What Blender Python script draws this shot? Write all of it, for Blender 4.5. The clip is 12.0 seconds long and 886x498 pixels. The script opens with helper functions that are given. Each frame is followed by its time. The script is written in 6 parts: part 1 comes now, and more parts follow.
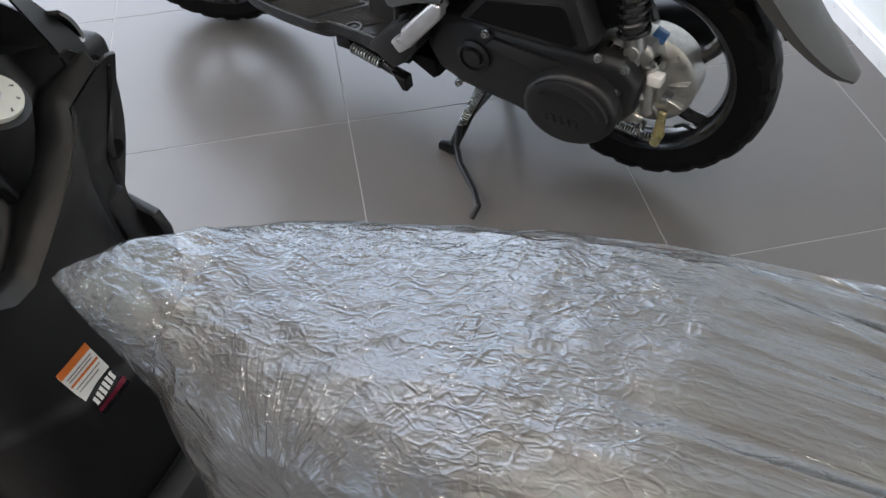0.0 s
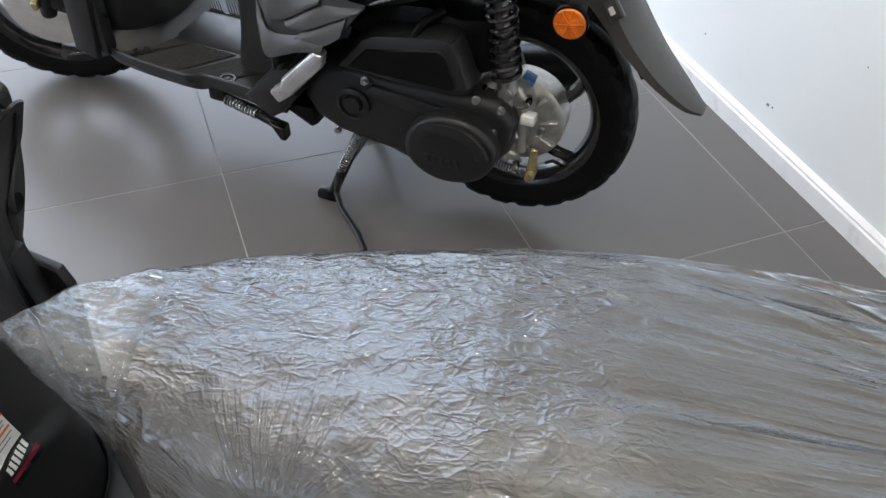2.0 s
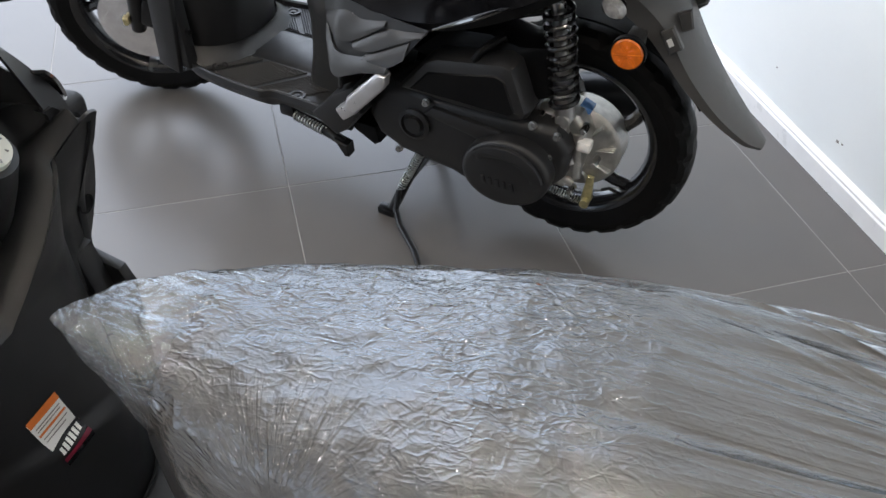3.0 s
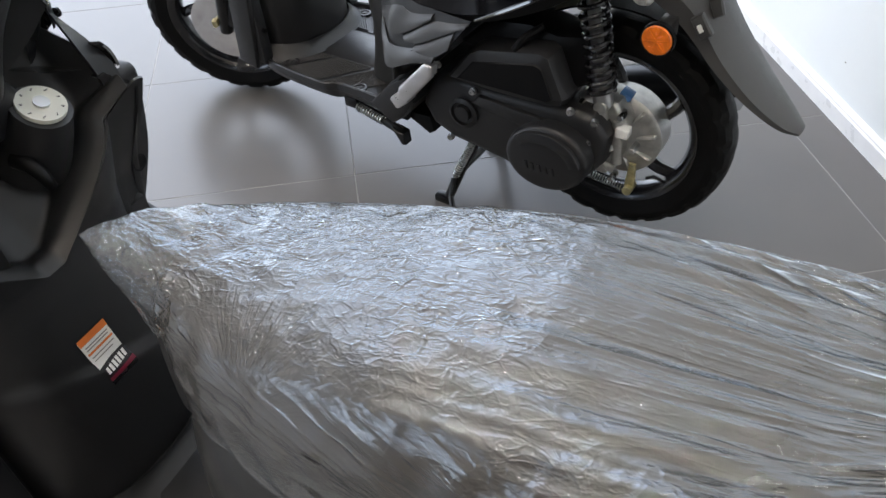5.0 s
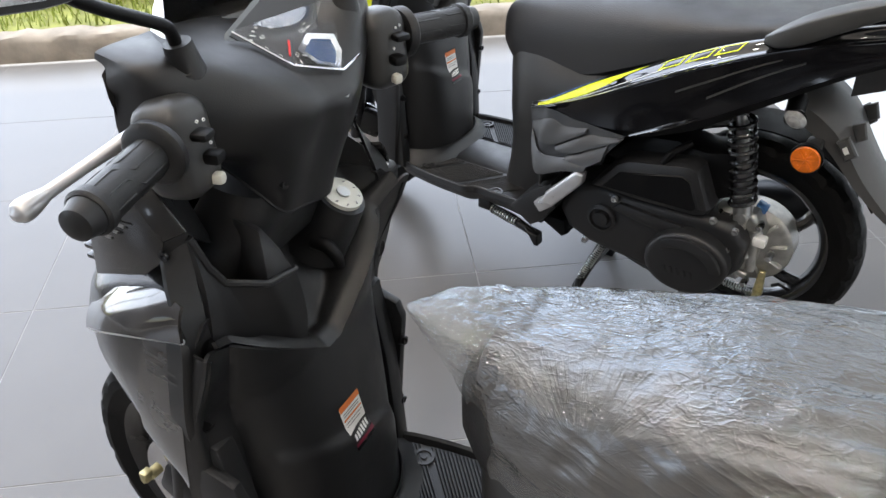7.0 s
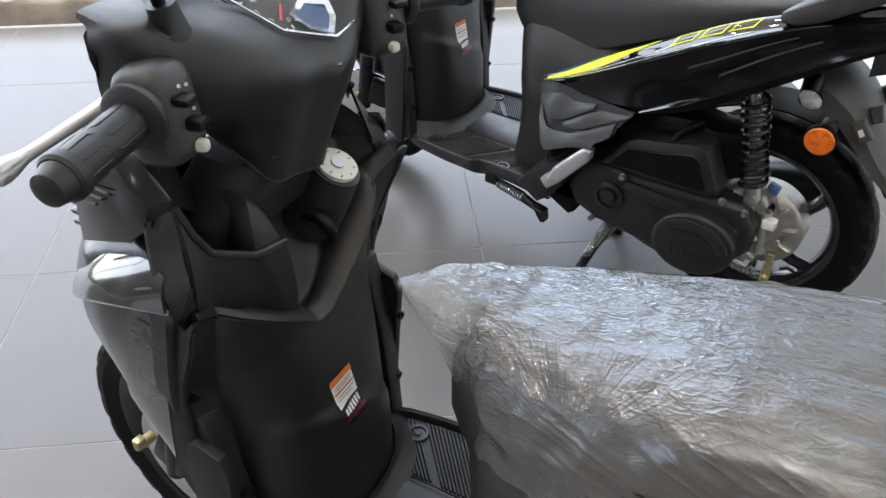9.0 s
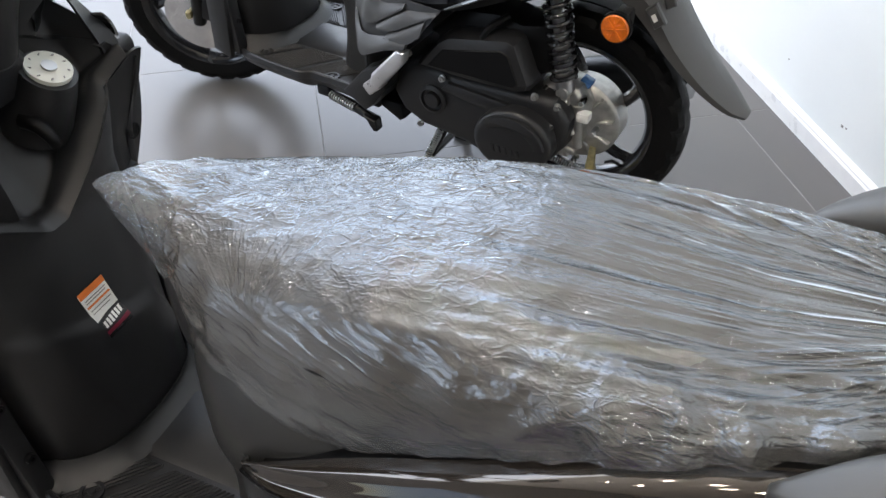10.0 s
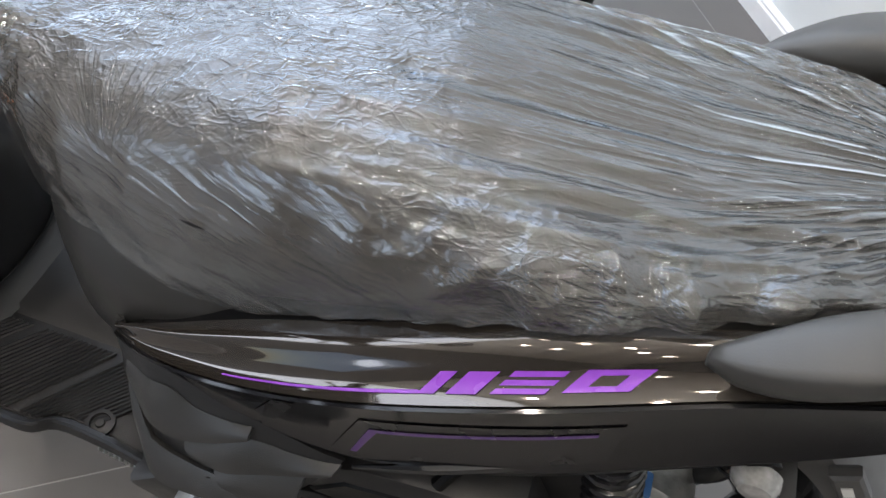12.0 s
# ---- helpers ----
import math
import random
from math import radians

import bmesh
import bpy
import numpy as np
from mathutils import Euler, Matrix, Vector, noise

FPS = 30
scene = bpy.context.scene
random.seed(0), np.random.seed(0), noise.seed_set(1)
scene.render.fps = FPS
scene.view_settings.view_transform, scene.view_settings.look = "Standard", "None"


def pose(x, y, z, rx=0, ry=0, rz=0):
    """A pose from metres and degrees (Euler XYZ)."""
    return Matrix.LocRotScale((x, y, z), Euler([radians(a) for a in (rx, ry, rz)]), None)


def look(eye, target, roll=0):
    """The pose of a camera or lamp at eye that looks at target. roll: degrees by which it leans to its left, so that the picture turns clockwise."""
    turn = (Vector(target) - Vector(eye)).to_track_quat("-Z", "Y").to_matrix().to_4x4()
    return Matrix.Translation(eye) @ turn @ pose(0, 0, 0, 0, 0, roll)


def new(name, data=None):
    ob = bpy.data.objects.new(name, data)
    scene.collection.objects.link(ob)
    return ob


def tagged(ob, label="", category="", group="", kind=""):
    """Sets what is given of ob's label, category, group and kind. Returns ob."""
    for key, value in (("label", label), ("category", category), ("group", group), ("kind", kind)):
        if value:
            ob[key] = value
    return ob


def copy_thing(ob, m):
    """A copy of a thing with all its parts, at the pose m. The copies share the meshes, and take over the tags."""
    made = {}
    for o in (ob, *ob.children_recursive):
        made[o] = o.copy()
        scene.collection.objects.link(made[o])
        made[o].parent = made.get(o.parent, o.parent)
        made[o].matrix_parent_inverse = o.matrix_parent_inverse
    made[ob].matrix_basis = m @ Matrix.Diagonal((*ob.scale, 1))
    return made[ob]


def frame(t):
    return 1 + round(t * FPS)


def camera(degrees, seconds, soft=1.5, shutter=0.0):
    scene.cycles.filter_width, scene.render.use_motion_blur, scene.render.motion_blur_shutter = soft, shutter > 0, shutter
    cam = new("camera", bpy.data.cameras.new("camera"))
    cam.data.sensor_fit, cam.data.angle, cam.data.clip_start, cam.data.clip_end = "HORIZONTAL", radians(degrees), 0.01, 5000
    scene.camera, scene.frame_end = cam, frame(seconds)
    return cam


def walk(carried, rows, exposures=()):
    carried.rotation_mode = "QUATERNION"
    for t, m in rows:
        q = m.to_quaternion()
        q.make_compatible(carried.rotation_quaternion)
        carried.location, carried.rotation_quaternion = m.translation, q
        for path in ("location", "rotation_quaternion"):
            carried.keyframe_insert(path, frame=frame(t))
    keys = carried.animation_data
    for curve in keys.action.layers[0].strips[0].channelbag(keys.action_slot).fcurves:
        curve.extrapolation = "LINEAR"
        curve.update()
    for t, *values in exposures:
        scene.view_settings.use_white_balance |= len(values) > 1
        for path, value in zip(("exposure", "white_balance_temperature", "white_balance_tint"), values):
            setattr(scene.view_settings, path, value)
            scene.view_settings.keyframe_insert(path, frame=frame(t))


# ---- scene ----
cam = camera(57.7, 12.0)
PATH = [
    (0, (0.017, 0.091, 1.263), (-0.087, 1.399, -0.247), -3.0),
    (0.5, (-0.022, 0.082, 1.265), (-0.079, 1.421, -0.22), -1.2),
    (1, (-0.051, 0.062, 1.269), (0.016, 1.427, -0.191), 1.3),
    (1.5, (-0.068, 0.05, 1.276), (0.146, 1.431, -0.155), 2.9),
    (2, (-0.07, 0.057, 1.266), (0.206, 1.443, -0.149), 4.5),
    (2.5, (-0.054, 0.051, 1.272), (0.247, 1.453, -0.123), 5.1),
    (3, (-0.032, 0.028, 1.289), (0.067, 1.466, -0.097), 2.5),
    (5, (0.104, -0.088, 1.296), (-0.066, 1.373, -0.058), -3.3),
    (5.5, (0.123, -0.121, 1.286), (-0.072, 1.34, -0.066), -3.0),
    (6, (0.057, -0.143, 1.301), (-0.151, 1.33, -0.035), -2.7),
    (6.5, (-0.097, -0.194, 1.339), (-0.318, 1.384, 0.13), -2.6),
    (7, (-0.194, -0.219, 1.357), (-0.386, 1.406, 0.207), -1.0),
    (7.2, (-0.216, -0.228, 1.359), (-0.4, 1.405, 0.22), 0.1),
    (8.8, (-0.172, -0.206, 1.348), (-0.409, 1.394, 0.172), -0.3),
    (9, (-0.174, -0.196, 1.345), (-0.394, 1.386, 0.142), -0.2),
    (9.5, (-0.107, -0.196, 1.332), (-0.18, 1.327, 0.037), -0.1),
    (10, (0.085, -0.197, 1.305), (0.017, 1.286, -0.036), -0.7),
    (10.5, (0.179, -0.159, 1.225), (0.133, 1.172, -0.267), 3.0),
    (11, (0.176, -0.155, 1.196), (0.152, 1.057, -0.395), 6.4),
    (11.5, (0.159, -0.144, 1.213), (0.201, 1.039, -0.399), 6.6),
    (12, (0.083, -0.129, 1.23), (0.26, 1.07, -0.361), 7.7),
]
walk(cam, [(t, look(eye, target, roll)) for t, eye, target, roll in PATH],
     [(0, -0.10), (3, -0.15), (5, -0.06), (6, 0.02), (6.5, 0.14), (7, 0.08), (9, 0.02), (9.5, 0.14), (10.5, -0.04), (11, 0.04), (12, -0.04)])

# ---- light ----
def rad(a):
    return a * math.pi / 180


E1, E2 = Vector((0.973, 0.230, 0)), Vector((-0.230, 0.973, 0))   # along the tile rows, along the columns


def room(a, b, z=0.0):
    """A place in the showroom: a along the rows, b along the columns."""
    return E1 * a + E2 * b + Vector((0, 0, z))


WALL_A, FRONT_B, BACK_B, LEFT_A, CEIL = 1.398, 3.45, -8.0, -7.0, 4.8

world = bpy.data.worlds.new("sky")
scene.world = world
world.use_nodes = True
wn = world.node_tree
sky = wn.nodes.new("ShaderNodeTexSky")
sky.sky_type, sky.sun_disc = "NISHITA", False
sky.sun_elevation, sky.sun_rotation = rad(58), rad(-75)
wn.links.new(sky.outputs[0], wn.nodes["Background"].inputs[0])
wn.nodes["Background"].inputs[1].default_value = 0.15

sun = new("sun", bpy.data.lights.new("sun", "SUN"))
sun.data.energy, sun.data.angle, sun.data.color = 3.6, rad(0.5), (1.0, 0.95, 0.86)
sun.matrix_world = look(room(-5, 1.0, 9), room(0, 0, 0))


def area(name, place, target, w, h, power, color):
    a = new(name, bpy.data.lights.new(name, "AREA"))
    a.data.shape, a.data.size, a.data.size_y = "RECTANGLE", w, h
    a.data.energy, a.data.color = power, color
    a.matrix_world = look(place, target)
    return a


# sky light through the glazed shop front, the rear window and the side window
area("front_skylight", room(-3.0, 3.40, 2.42), room(-3.0, 0, 1.6), 8.0, 4.6, 490, (0.80, 0.865, 0.985))
area("rear_skylight", room(-6.15, -7.97, 2.3), room(-6.15, 0, 1.8), 0.9, 1.4, 22, (0.76, 0.85, 1.0))
area("side_skylight", room(LEFT_A + 0.03, -1.2, 2.0), room(0, -1.2, 1.4), 1.7, 1.7, 44, (0.76, 0.85, 1.0))

# ---- materials ----
def material(name, base, rough=0.5, metal=0.0, grain=0.0, grain_size=0.001, vary=0.15, vary_size=0.05, coat=0.0, rough_vary=0.08, trans=0.0, spec=0.5):
    """A surface with fine relief, and with tone and gloss that vary at two scales."""
    m = bpy.data.materials.new(name)
    m.use_nodes = True
    t, b = m.node_tree, m.node_tree.nodes["Principled BSDF"]
    co = t.nodes.new("ShaderNodeTexCoord").outputs["Object"]
    big, small = t.nodes.new("ShaderNodeTexNoise"), t.nodes.new("ShaderNodeTexNoise")
    big.inputs["Scale"].default_value, small.inputs["Scale"].default_value = 1 / vary_size, 1 / grain_size
    big.inputs["Detail"].default_value, small.inputs["Detail"].default_value = 4, 2
    for n in (big, small):
        t.links.new(co, n.inputs["Vector"])
    mul = t.nodes.new("ShaderNodeMapRange")
    mul.inputs["From Min"].default_value, mul.inputs["From Max"].default_value = 0.3, 0.7
    mul.inputs["To Min"].default_value, mul.inputs["To Max"].default_value = 1 - vary, 1 + vary
    t.links.new(big.outputs[0], mul.inputs[0])
    tone = t.nodes.new("ShaderNodeVectorMath")
    tone.operation = "SCALE"
    tone.inputs[0].default_value = base[:3]
    t.links.new(mul.outputs[0], tone.inputs["Scale"])
    t.links.new(tone.outputs[0], b.inputs["Base Color"])
    rr = t.nodes.new("ShaderNodeMapRange")
    rr.inputs["From Min"].default_value, rr.inputs["From Max"].default_value = 0.3, 0.7
    rr.inputs["To Min"].default_value, rr.inputs["To Max"].default_value = max(0.02, rough - rough_vary), min(1, rough + rough_vary)
    t.links.new(big.outputs[0], rr.inputs[0])
    t.links.new(rr.outputs[0], b.inputs["Roughness"])
    b.inputs["Metallic"].default_value = metal
    b.inputs["Coat Weight"].default_value, b.inputs["Coat Roughness"].default_value = coat, 0.03
    b.inputs["Transmission Weight"].default_value = trans
    b.inputs["Specular IOR Level"].default_value = spec
    if grain:
        bump = t.nodes.new("ShaderNodeBump")
        bump.inputs["Strength"].default_value, bump.inputs["Distance"].default_value = grain, 0.001
        t.links.new(small.outputs[0], bump.inputs["Height"])
        t.links.new(bump.outputs[0], b.inputs["Normal"])
    return m


M = {
    "plastic": material("textured_black_plastic", (0.0125, 0.0127, 0.0135), 0.40, grain=0.22, grain_size=0.0012, vary=0.1, spec=0.44),
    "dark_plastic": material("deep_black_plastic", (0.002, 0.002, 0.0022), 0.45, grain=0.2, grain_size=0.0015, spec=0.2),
    "grey": material("charcoal_grey_plastic", (0.026, 0.026, 0.0255), 0.38, grain=0.25, grain_size=0.0012, vary=0.08),
    "guard": material("mid_grey_matt_plastic", (0.060, 0.060, 0.059), 0.48, grain=0.25, grain_size=0.0012, vary=0.08),
    "rail": material("satin_grey_rail", (0.052, 0.052, 0.050), 0.42, grain=0.1, grain_size=0.0015, vary=0.05),
    "gloss": material("gloss_black_paint", (0.003, 0.003, 0.0035), 0.05, coat=1.0, rough_vary=0.02, vary=0.05, spec=0.9),
    # flake paint whose brown base imitates the warm ceiling's reflection
    "flake": material("brown_sheen_flake_paint", (0.085, 0.073, 0.062), 0.07, metal=0.75, coat=1.0, rough_vary=0.02, vary=0.12, vary_size=0.001),
    "graphite": material("graphite_satin_panel", (0.006, 0.006, 0.007), 0.11, spec=0.36, rough_vary=0.04),
    "smoke": material("smoke_graphite_paint", (0.022, 0.0215, 0.021), 0.22, coat=0.35, rough_vary=0.04),
    "wing": material("clear_wrapped_graphite", (0.055, 0.053, 0.052), 0.24, coat=0.6, rough_vary=0.08, vary=0.2, vary_size=0.04),
    "rubber": material("tyre_rubber", (0.004, 0.004, 0.004), 0.55, spec=0.14, grain=0.6, grain_size=0.002),
    "soft": material("grip_rubber", (0.010, 0.010, 0.0105), 0.42, spec=0.45, grain=0.5, grain_size=0.0012),
    "rim": material("gloss_black_wheel", (0.010, 0.010, 0.011), 0.22, coat=0.3),
    "cast": material("raw_cast_aluminium", (0.42, 0.42, 0.40), 0.36, metal=0.85, grain=0.5, grain_size=0.0025, vary=0.2, vary_size=0.02),
    "silver": material("silver_painted_metal", (0.62, 0.62, 0.63), 0.33, metal=0.8, grain=0.1, vary=0.1),
    "steel": material("black_steel", (0.006, 0.006, 0.0065), 0.35, metal=0.3, grain=0.1),
    "zinc": material("yellow_zinc_steel", (0.55, 0.50, 0.28), 0.42, metal=0.8, vary=0.25, vary_size=0.01),
    "chrome": material("bright_chrome", (0.75, 0.75, 0.77), 0.12, metal=1.0, rough_vary=0.05),
    "amber": material("amber_reflector", (0.75, 0.17, 0.012), 0.22, grain=0.5, grain_size=0.003, vary=0.2, vary_size=0.012, coat=0.5),
    "red": material("red_tail_lens", (0.45, 0.02, 0.025), 0.12, coat=0.6),
    "lens": material("clear_lamp_lens", (0.24, 0.24, 0.235), 0.15, vary=0.3, vary_size=0.01, coat=0.8),
    "indicator": material("clear_indicator_reflector", (0.085, 0.08, 0.076), 0.14, metal=0.7, vary=0.35, vary_size=0.03, coat=0.8, grain=0.15, grain_size=0.02),
    "vinyl": material("black_seat_vinyl", (0.022, 0.022, 0.023), 0.48, grain=0.5, grain_size=0.003, vary=0.06),
    "yellow": material("neon_yellow_decal", (0.62, 0.68, 0.02), 0.28, vary=0.04),
    "purple": material("violet_decal", (0.25, 0.058, 0.50), 0.28, vary=0.05),
    "dim_purple": material("dim_violet_decal", (0.085, 0.035, 0.17), 0.25, vary=0.05),
    "black_decal": material("black_decal", (0.008, 0.008, 0.009), 0.25, vary=0.05),
    "white": material("white_print", (0.74, 0.74, 0.72), 0.4, vary=0.03),
    "silver_decal": material("silver_decal", (0.55, 0.56, 0.58), 0.3, metal=0.4),
    "blue": material("blue_decal", (0.05, 0.13, 0.30), 0.25),
    "orange": material("orange_print", (0.62, 0.17, 0.035), 0.4),
    "crimson": material("dark_red_print", (0.16, 0.01, 0.03), 0.4),
    "ink": material("grey_print", (0.22, 0.21, 0.20), 0.5),
    "face": material("meter_face", (0.02, 0.02, 0.022), 0.35),
    "lock": material("ivory_lock_plate", (0.58, 0.57, 0.50), 0.42, vary=0.06),
    "screen": material("blue_screen", (0.02, 0.05, 0.13), 0.08),
    "needle": material("red_needle", (0.6, 0.02, 0.02), 0.4),
    "bolt": material("bolt_steel", (0.45, 0.45, 0.44), 0.3, metal=1.0),
    "coil": material("zinc_spring", (0.50, 0.52, 0.50), 0.3, metal=1.0),
    "dark_paint": material("dark_grey_wall_paint", (0.10, 0.10, 0.105), 0.6, vary=0.05, vary_size=0.4),
    "paint": material("white_wall_paint", (0.80, 0.83, 0.83), 0.6, grain=0.15, grain_size=0.004, vary=0.02, vary_size=0.4),
    "skirting": material("white_skirting_gloss", (0.82, 0.82, 0.82), 0.32, vary=0.03),
    "ceiling": material("warm_white_ceiling_board", (0.85, 0.77, 0.68), 0.8, vary=0.04, vary_size=0.5),
    "concrete": material("weathered_kerb_concrete", (0.22, 0.19, 0.155), 0.9, grain=1.0, grain_size=0.02, vary=0.3, vary_size=0.12),
    "asphalt": material("outdoor_paving", (0.40, 0.38, 0.35), 0.9, grain=1.0, grain_size=0.02, vary=0.2, vary_size=0.4),
    "soil": material("dry_lawn_soil", (0.17, 0.18, 0.045), 0.95, grain=1.0, grain_size=0.02, vary=0.35, vary_size=0.1),
    "grass": material("sunlit_grass", (0.22, 0.26, 0.045), 0.7, vary=0.35, vary_size=0.06),
    "alu": material("shopfront_aluminium", (0.5, 0.5, 0.5), 0.4, metal=0.6),
    "grout": material("light_tile_joint", (0.30, 0.295, 0.285), 0.8, vary=0.1),
}


def tile_material():
    m = material("matt_grey_porcelain", (0.118, 0.113, 0.108), 0.30, grain=0.12, grain_size=0.003, vary=0.05, vary_size=0.25, rough_vary=0.015)
    return m


M["tile"] = tile_material()


def glow(name, color, strength):
    m = bpy.data.materials.new(name)
    m.use_nodes = True
    b = m.node_tree.nodes["Principled BSDF"]
    b.inputs["Emission Color"].default_value, b.inputs["Emission Strength"].default_value = (*color, 1), strength
    return m


M["lamp"] = glow("downlight_glow", (1.0, 0.88, 0.77), 330.0)


def clear(name, tint=(1, 1, 1), rough=0.02, gloss=0.05):
    """Thin clear sheet: lets the view through and mirrors a part of it."""
    m = bpy.data.materials.new(name)
    m.use_nodes = True
    t = m.node_tree
    t.nodes.remove(t.nodes["Principled BSDF"])
    tr, gl, mix, fr, pw = (t.nodes.new("ShaderNode" + k) for k in ("BsdfTransparent", "BsdfGlossy", "MixShader", "LayerWeight", "Math"))
    tr.inputs[0].default_value = (*tint, 1)
    gl.inputs["Roughness"].default_value = rough
    fr.inputs[0].default_value = 0.5
    pw.operation = "POWER"
    pw.inputs[1].default_value = 3.0
    t.links.new(fr.outputs["Facing"], pw.inputs[0])
    rise = t.nodes.new("ShaderNodeMath")
    rise.operation = "MULTIPLY_ADD"
    rise.inputs[1].default_value, rise.inputs[2].default_value = 0.8, gloss * 0.6
    t.links.new(pw.outputs[0], rise.inputs[0])
    t.links.new(rise.outputs[0], mix.inputs[0])
    t.links.new(tr.outputs[0], mix.inputs[1])
    t.links.new(gl.outputs[0], mix.inputs[2])
    t.links.new(mix.outputs[0], t.nodes["Material Output"].inputs[0])
    return m


M["glass"] = clear("clear_glass")


def film(name="crinkled_polythene", milkiness=0.030):
    """Crinkled polythene: see-through, slightly milky, with sharp highlights on fine creases."""
    m = bpy.data.materials.new(name)
    m.use_nodes = True
    t = m.node_tree
    t.nodes.remove(t.nodes["Principled BSDF"])
    N = t.nodes.new
    co = N("ShaderNodeTexCoord").outputs["Object"]

    def noise_of(scale, stretch, detail, dist=0.0, ridged=False):
        mp = N("ShaderNodeMapping")
        mp.inputs["Scale"].default_value = stretch
        n = N("ShaderNodeTexNoise")
        n.inputs["Scale"].default_value, n.inputs["Detail"].default_value = scale, detail
        n.inputs["Distortion"].default_value = dist
        if ridged:
            n.noise_type = "RIDGED_MULTIFRACTAL"
            n.inputs["Offset"].default_value, n.inputs["Gain"].default_value = 1.0, 1.6
        t.links.new(co, mp.inputs[0])
        t.links.new(mp.outputs[0], n.inputs["Vector"])
        return n.outputs[0]

    wn_ = N("ShaderNodeTexNoise")
    wn_.inputs["Scale"].default_value = 22
    t.links.new(co, wn_.inputs["Vector"])

    # folds that run together at the gathered rear end of the bag
    xyz = N("ShaderNodeSeparateXYZ")
    t.links.new(co, xyz.inputs[0])

    def calc(op, a_, b_=None):
        k = N("ShaderNodeMath")
        k.operation = op
        for slot, val in ((0, a_), (1, b_)):
            if isinstance(val, (int, float)):
                k.inputs[slot].default_value = val
            elif val is not None:
                t.links.new(val, k.inputs[slot])
        return k.outputs[0]

    along_x = calc("SUBTRACT", 0.17, xyz.outputs["X"])
    angle = calc("ARCTAN2", xyz.outputs["Y"], along_x)
    fan = N("ShaderNodeCombineXYZ")
    t.links.new(calc("MULTIPLY", angle, 11.0), fan.inputs[0])
    t.links.new(calc("MULTIPLY", along_x, 1.0), fan.inputs[1])
    t.links.new(calc("MULTIPLY", xyz.outputs["Z"], 6.0), fan.inputs[2])
    streak = N("ShaderNodeTexNoise")
    streak.noise_type = "RIDGED_MULTIFRACTAL"
    streak.inputs["Scale"].default_value, streak.inputs["Detail"].default_value = 1.0, 2.5
    streak.inputs["Offset"].default_value, streak.inputs["Gain"].default_value = 1.0, 1.2
    t.links.new(fan.outputs[0], streak.inputs["Vector"])
    rear = N("ShaderNodeMapRange")
    rear.interpolation_type = "SMOOTHSTEP"
    rear.inputs["From Min"].default_value, rear.inputs["From Max"].default_value = -0.36, -0.10
    t.links.new(xyz.outputs["X"], rear.inputs[0])
    flank = N("ShaderNodeMapRange")
    flank.interpolation_type = "SMOOTHSTEP"
    flank.inputs["From Min"].default_value, flank.inputs["From Max"].default_value = -0.075, -0.125
    t.links.new(xyz.outputs["Y"], flank.inputs[0])
    front = calc("SUBTRACT", 1.0, calc("MULTIPLY", calc("MULTIPLY", rear.outputs[0], calc("SUBTRACT", 1.0, flank.outputs[0])), 0.75))
    height = calc("MULTIPLY", calc("MULTIPLY", streak.outputs[0], calc("MULTIPLY", rear.outputs[0], calc("SUBTRACT", 1.0, flank.outputs[0]))), 0.0050)
    def facets(scale, stretch, warp_by):
        """Crumpled facets with sharp ridges between them."""
        shift = N("ShaderNodeVectorMath")
        shift.operation = "MULTIPLY_ADD"
        t.links.new(wn_.outputs["Color"], shift.inputs[0])
        shift.inputs[1].default_value = (warp_by,) * 3
        t.links.new(co, shift.inputs[2])
        mp = N("ShaderNodeMapping")
        mp.inputs["Scale"].default_value = stretch
        mp.inputs["Rotation"].default_value = (0, 0.25, 0.3)
        t.links.new(shift.outputs[0], mp.inputs[0])
        v = N("ShaderNodeTexVoronoi")
        v.inputs["Scale"].default_value = scale
        t.links.new(mp.outputs[0], v.inputs["Vector"])
        return v.outputs["Distance"]

    patch = N("ShaderNodeMapRange")
    patch.interpolation_type = "SMOOTHSTEP"
    patch.inputs["From Min"].default_value, patch.inputs["From Max"].default_value = 0.38, 0.62
    patch.inputs["To Min"].default_value = 0.6
    t.links.new(noise_of(9, (1, 1, 1), 1), patch.inputs[0])
    crumple = calc("MULTIPLY", front, patch.outputs[0])
    for src, amount in ((facets(30, (0.45, 1, 1), 0.05), 0.0009), (facets(84, (0.5, 1, 1), 0.03), 0.0009), (noise_of(90, (0.42, 1.0, 1.0), 3, 0.9, True), 0.00085), (noise_of(20, (0.5, 1, 1), 2, 0.8, True), 0.0006), (noise_of(34, (0.12, 1, 1), 2, 0.4, True), 0.0006)):
        height = calc("ADD", height, calc("MULTIPLY", calc("MULTIPLY", src, crumple), amount))
    # sharp crease lines between flat facets
    def creases(scale, stretch, warp_by, width):
        shift = N("ShaderNodeVectorMath")
        shift.operation = "MULTIPLY_ADD"
        t.links.new(wn_.outputs["Color"], shift.inputs[0])
        shift.inputs[1].default_value = (warp_by,) * 3
        t.links.new(co, shift.inputs[2])
        mp = N("ShaderNodeMapping")
        mp.inputs["Scale"].default_value = stretch
        mp.inputs["Rotation"].default_value = (0.2, 0.1, -0.5)
        t.links.new(shift.outputs[0], mp.inputs[0])
        v = N("ShaderNodeTexVoronoi")
        v.feature = "DISTANCE_TO_EDGE"
        v.inputs["Scale"].default_value = scale
        t.links.new(mp.outputs[0], v.inputs["Vector"])
        edge = N("ShaderNodeMapRange")
        edge.interpolation_type = "SMOOTHSTEP"
        edge.inputs["From Max"].default_value = width
        edge.inputs["To Min"].default_value, edge.inputs["To Max"].default_value = 1.0, 0.0
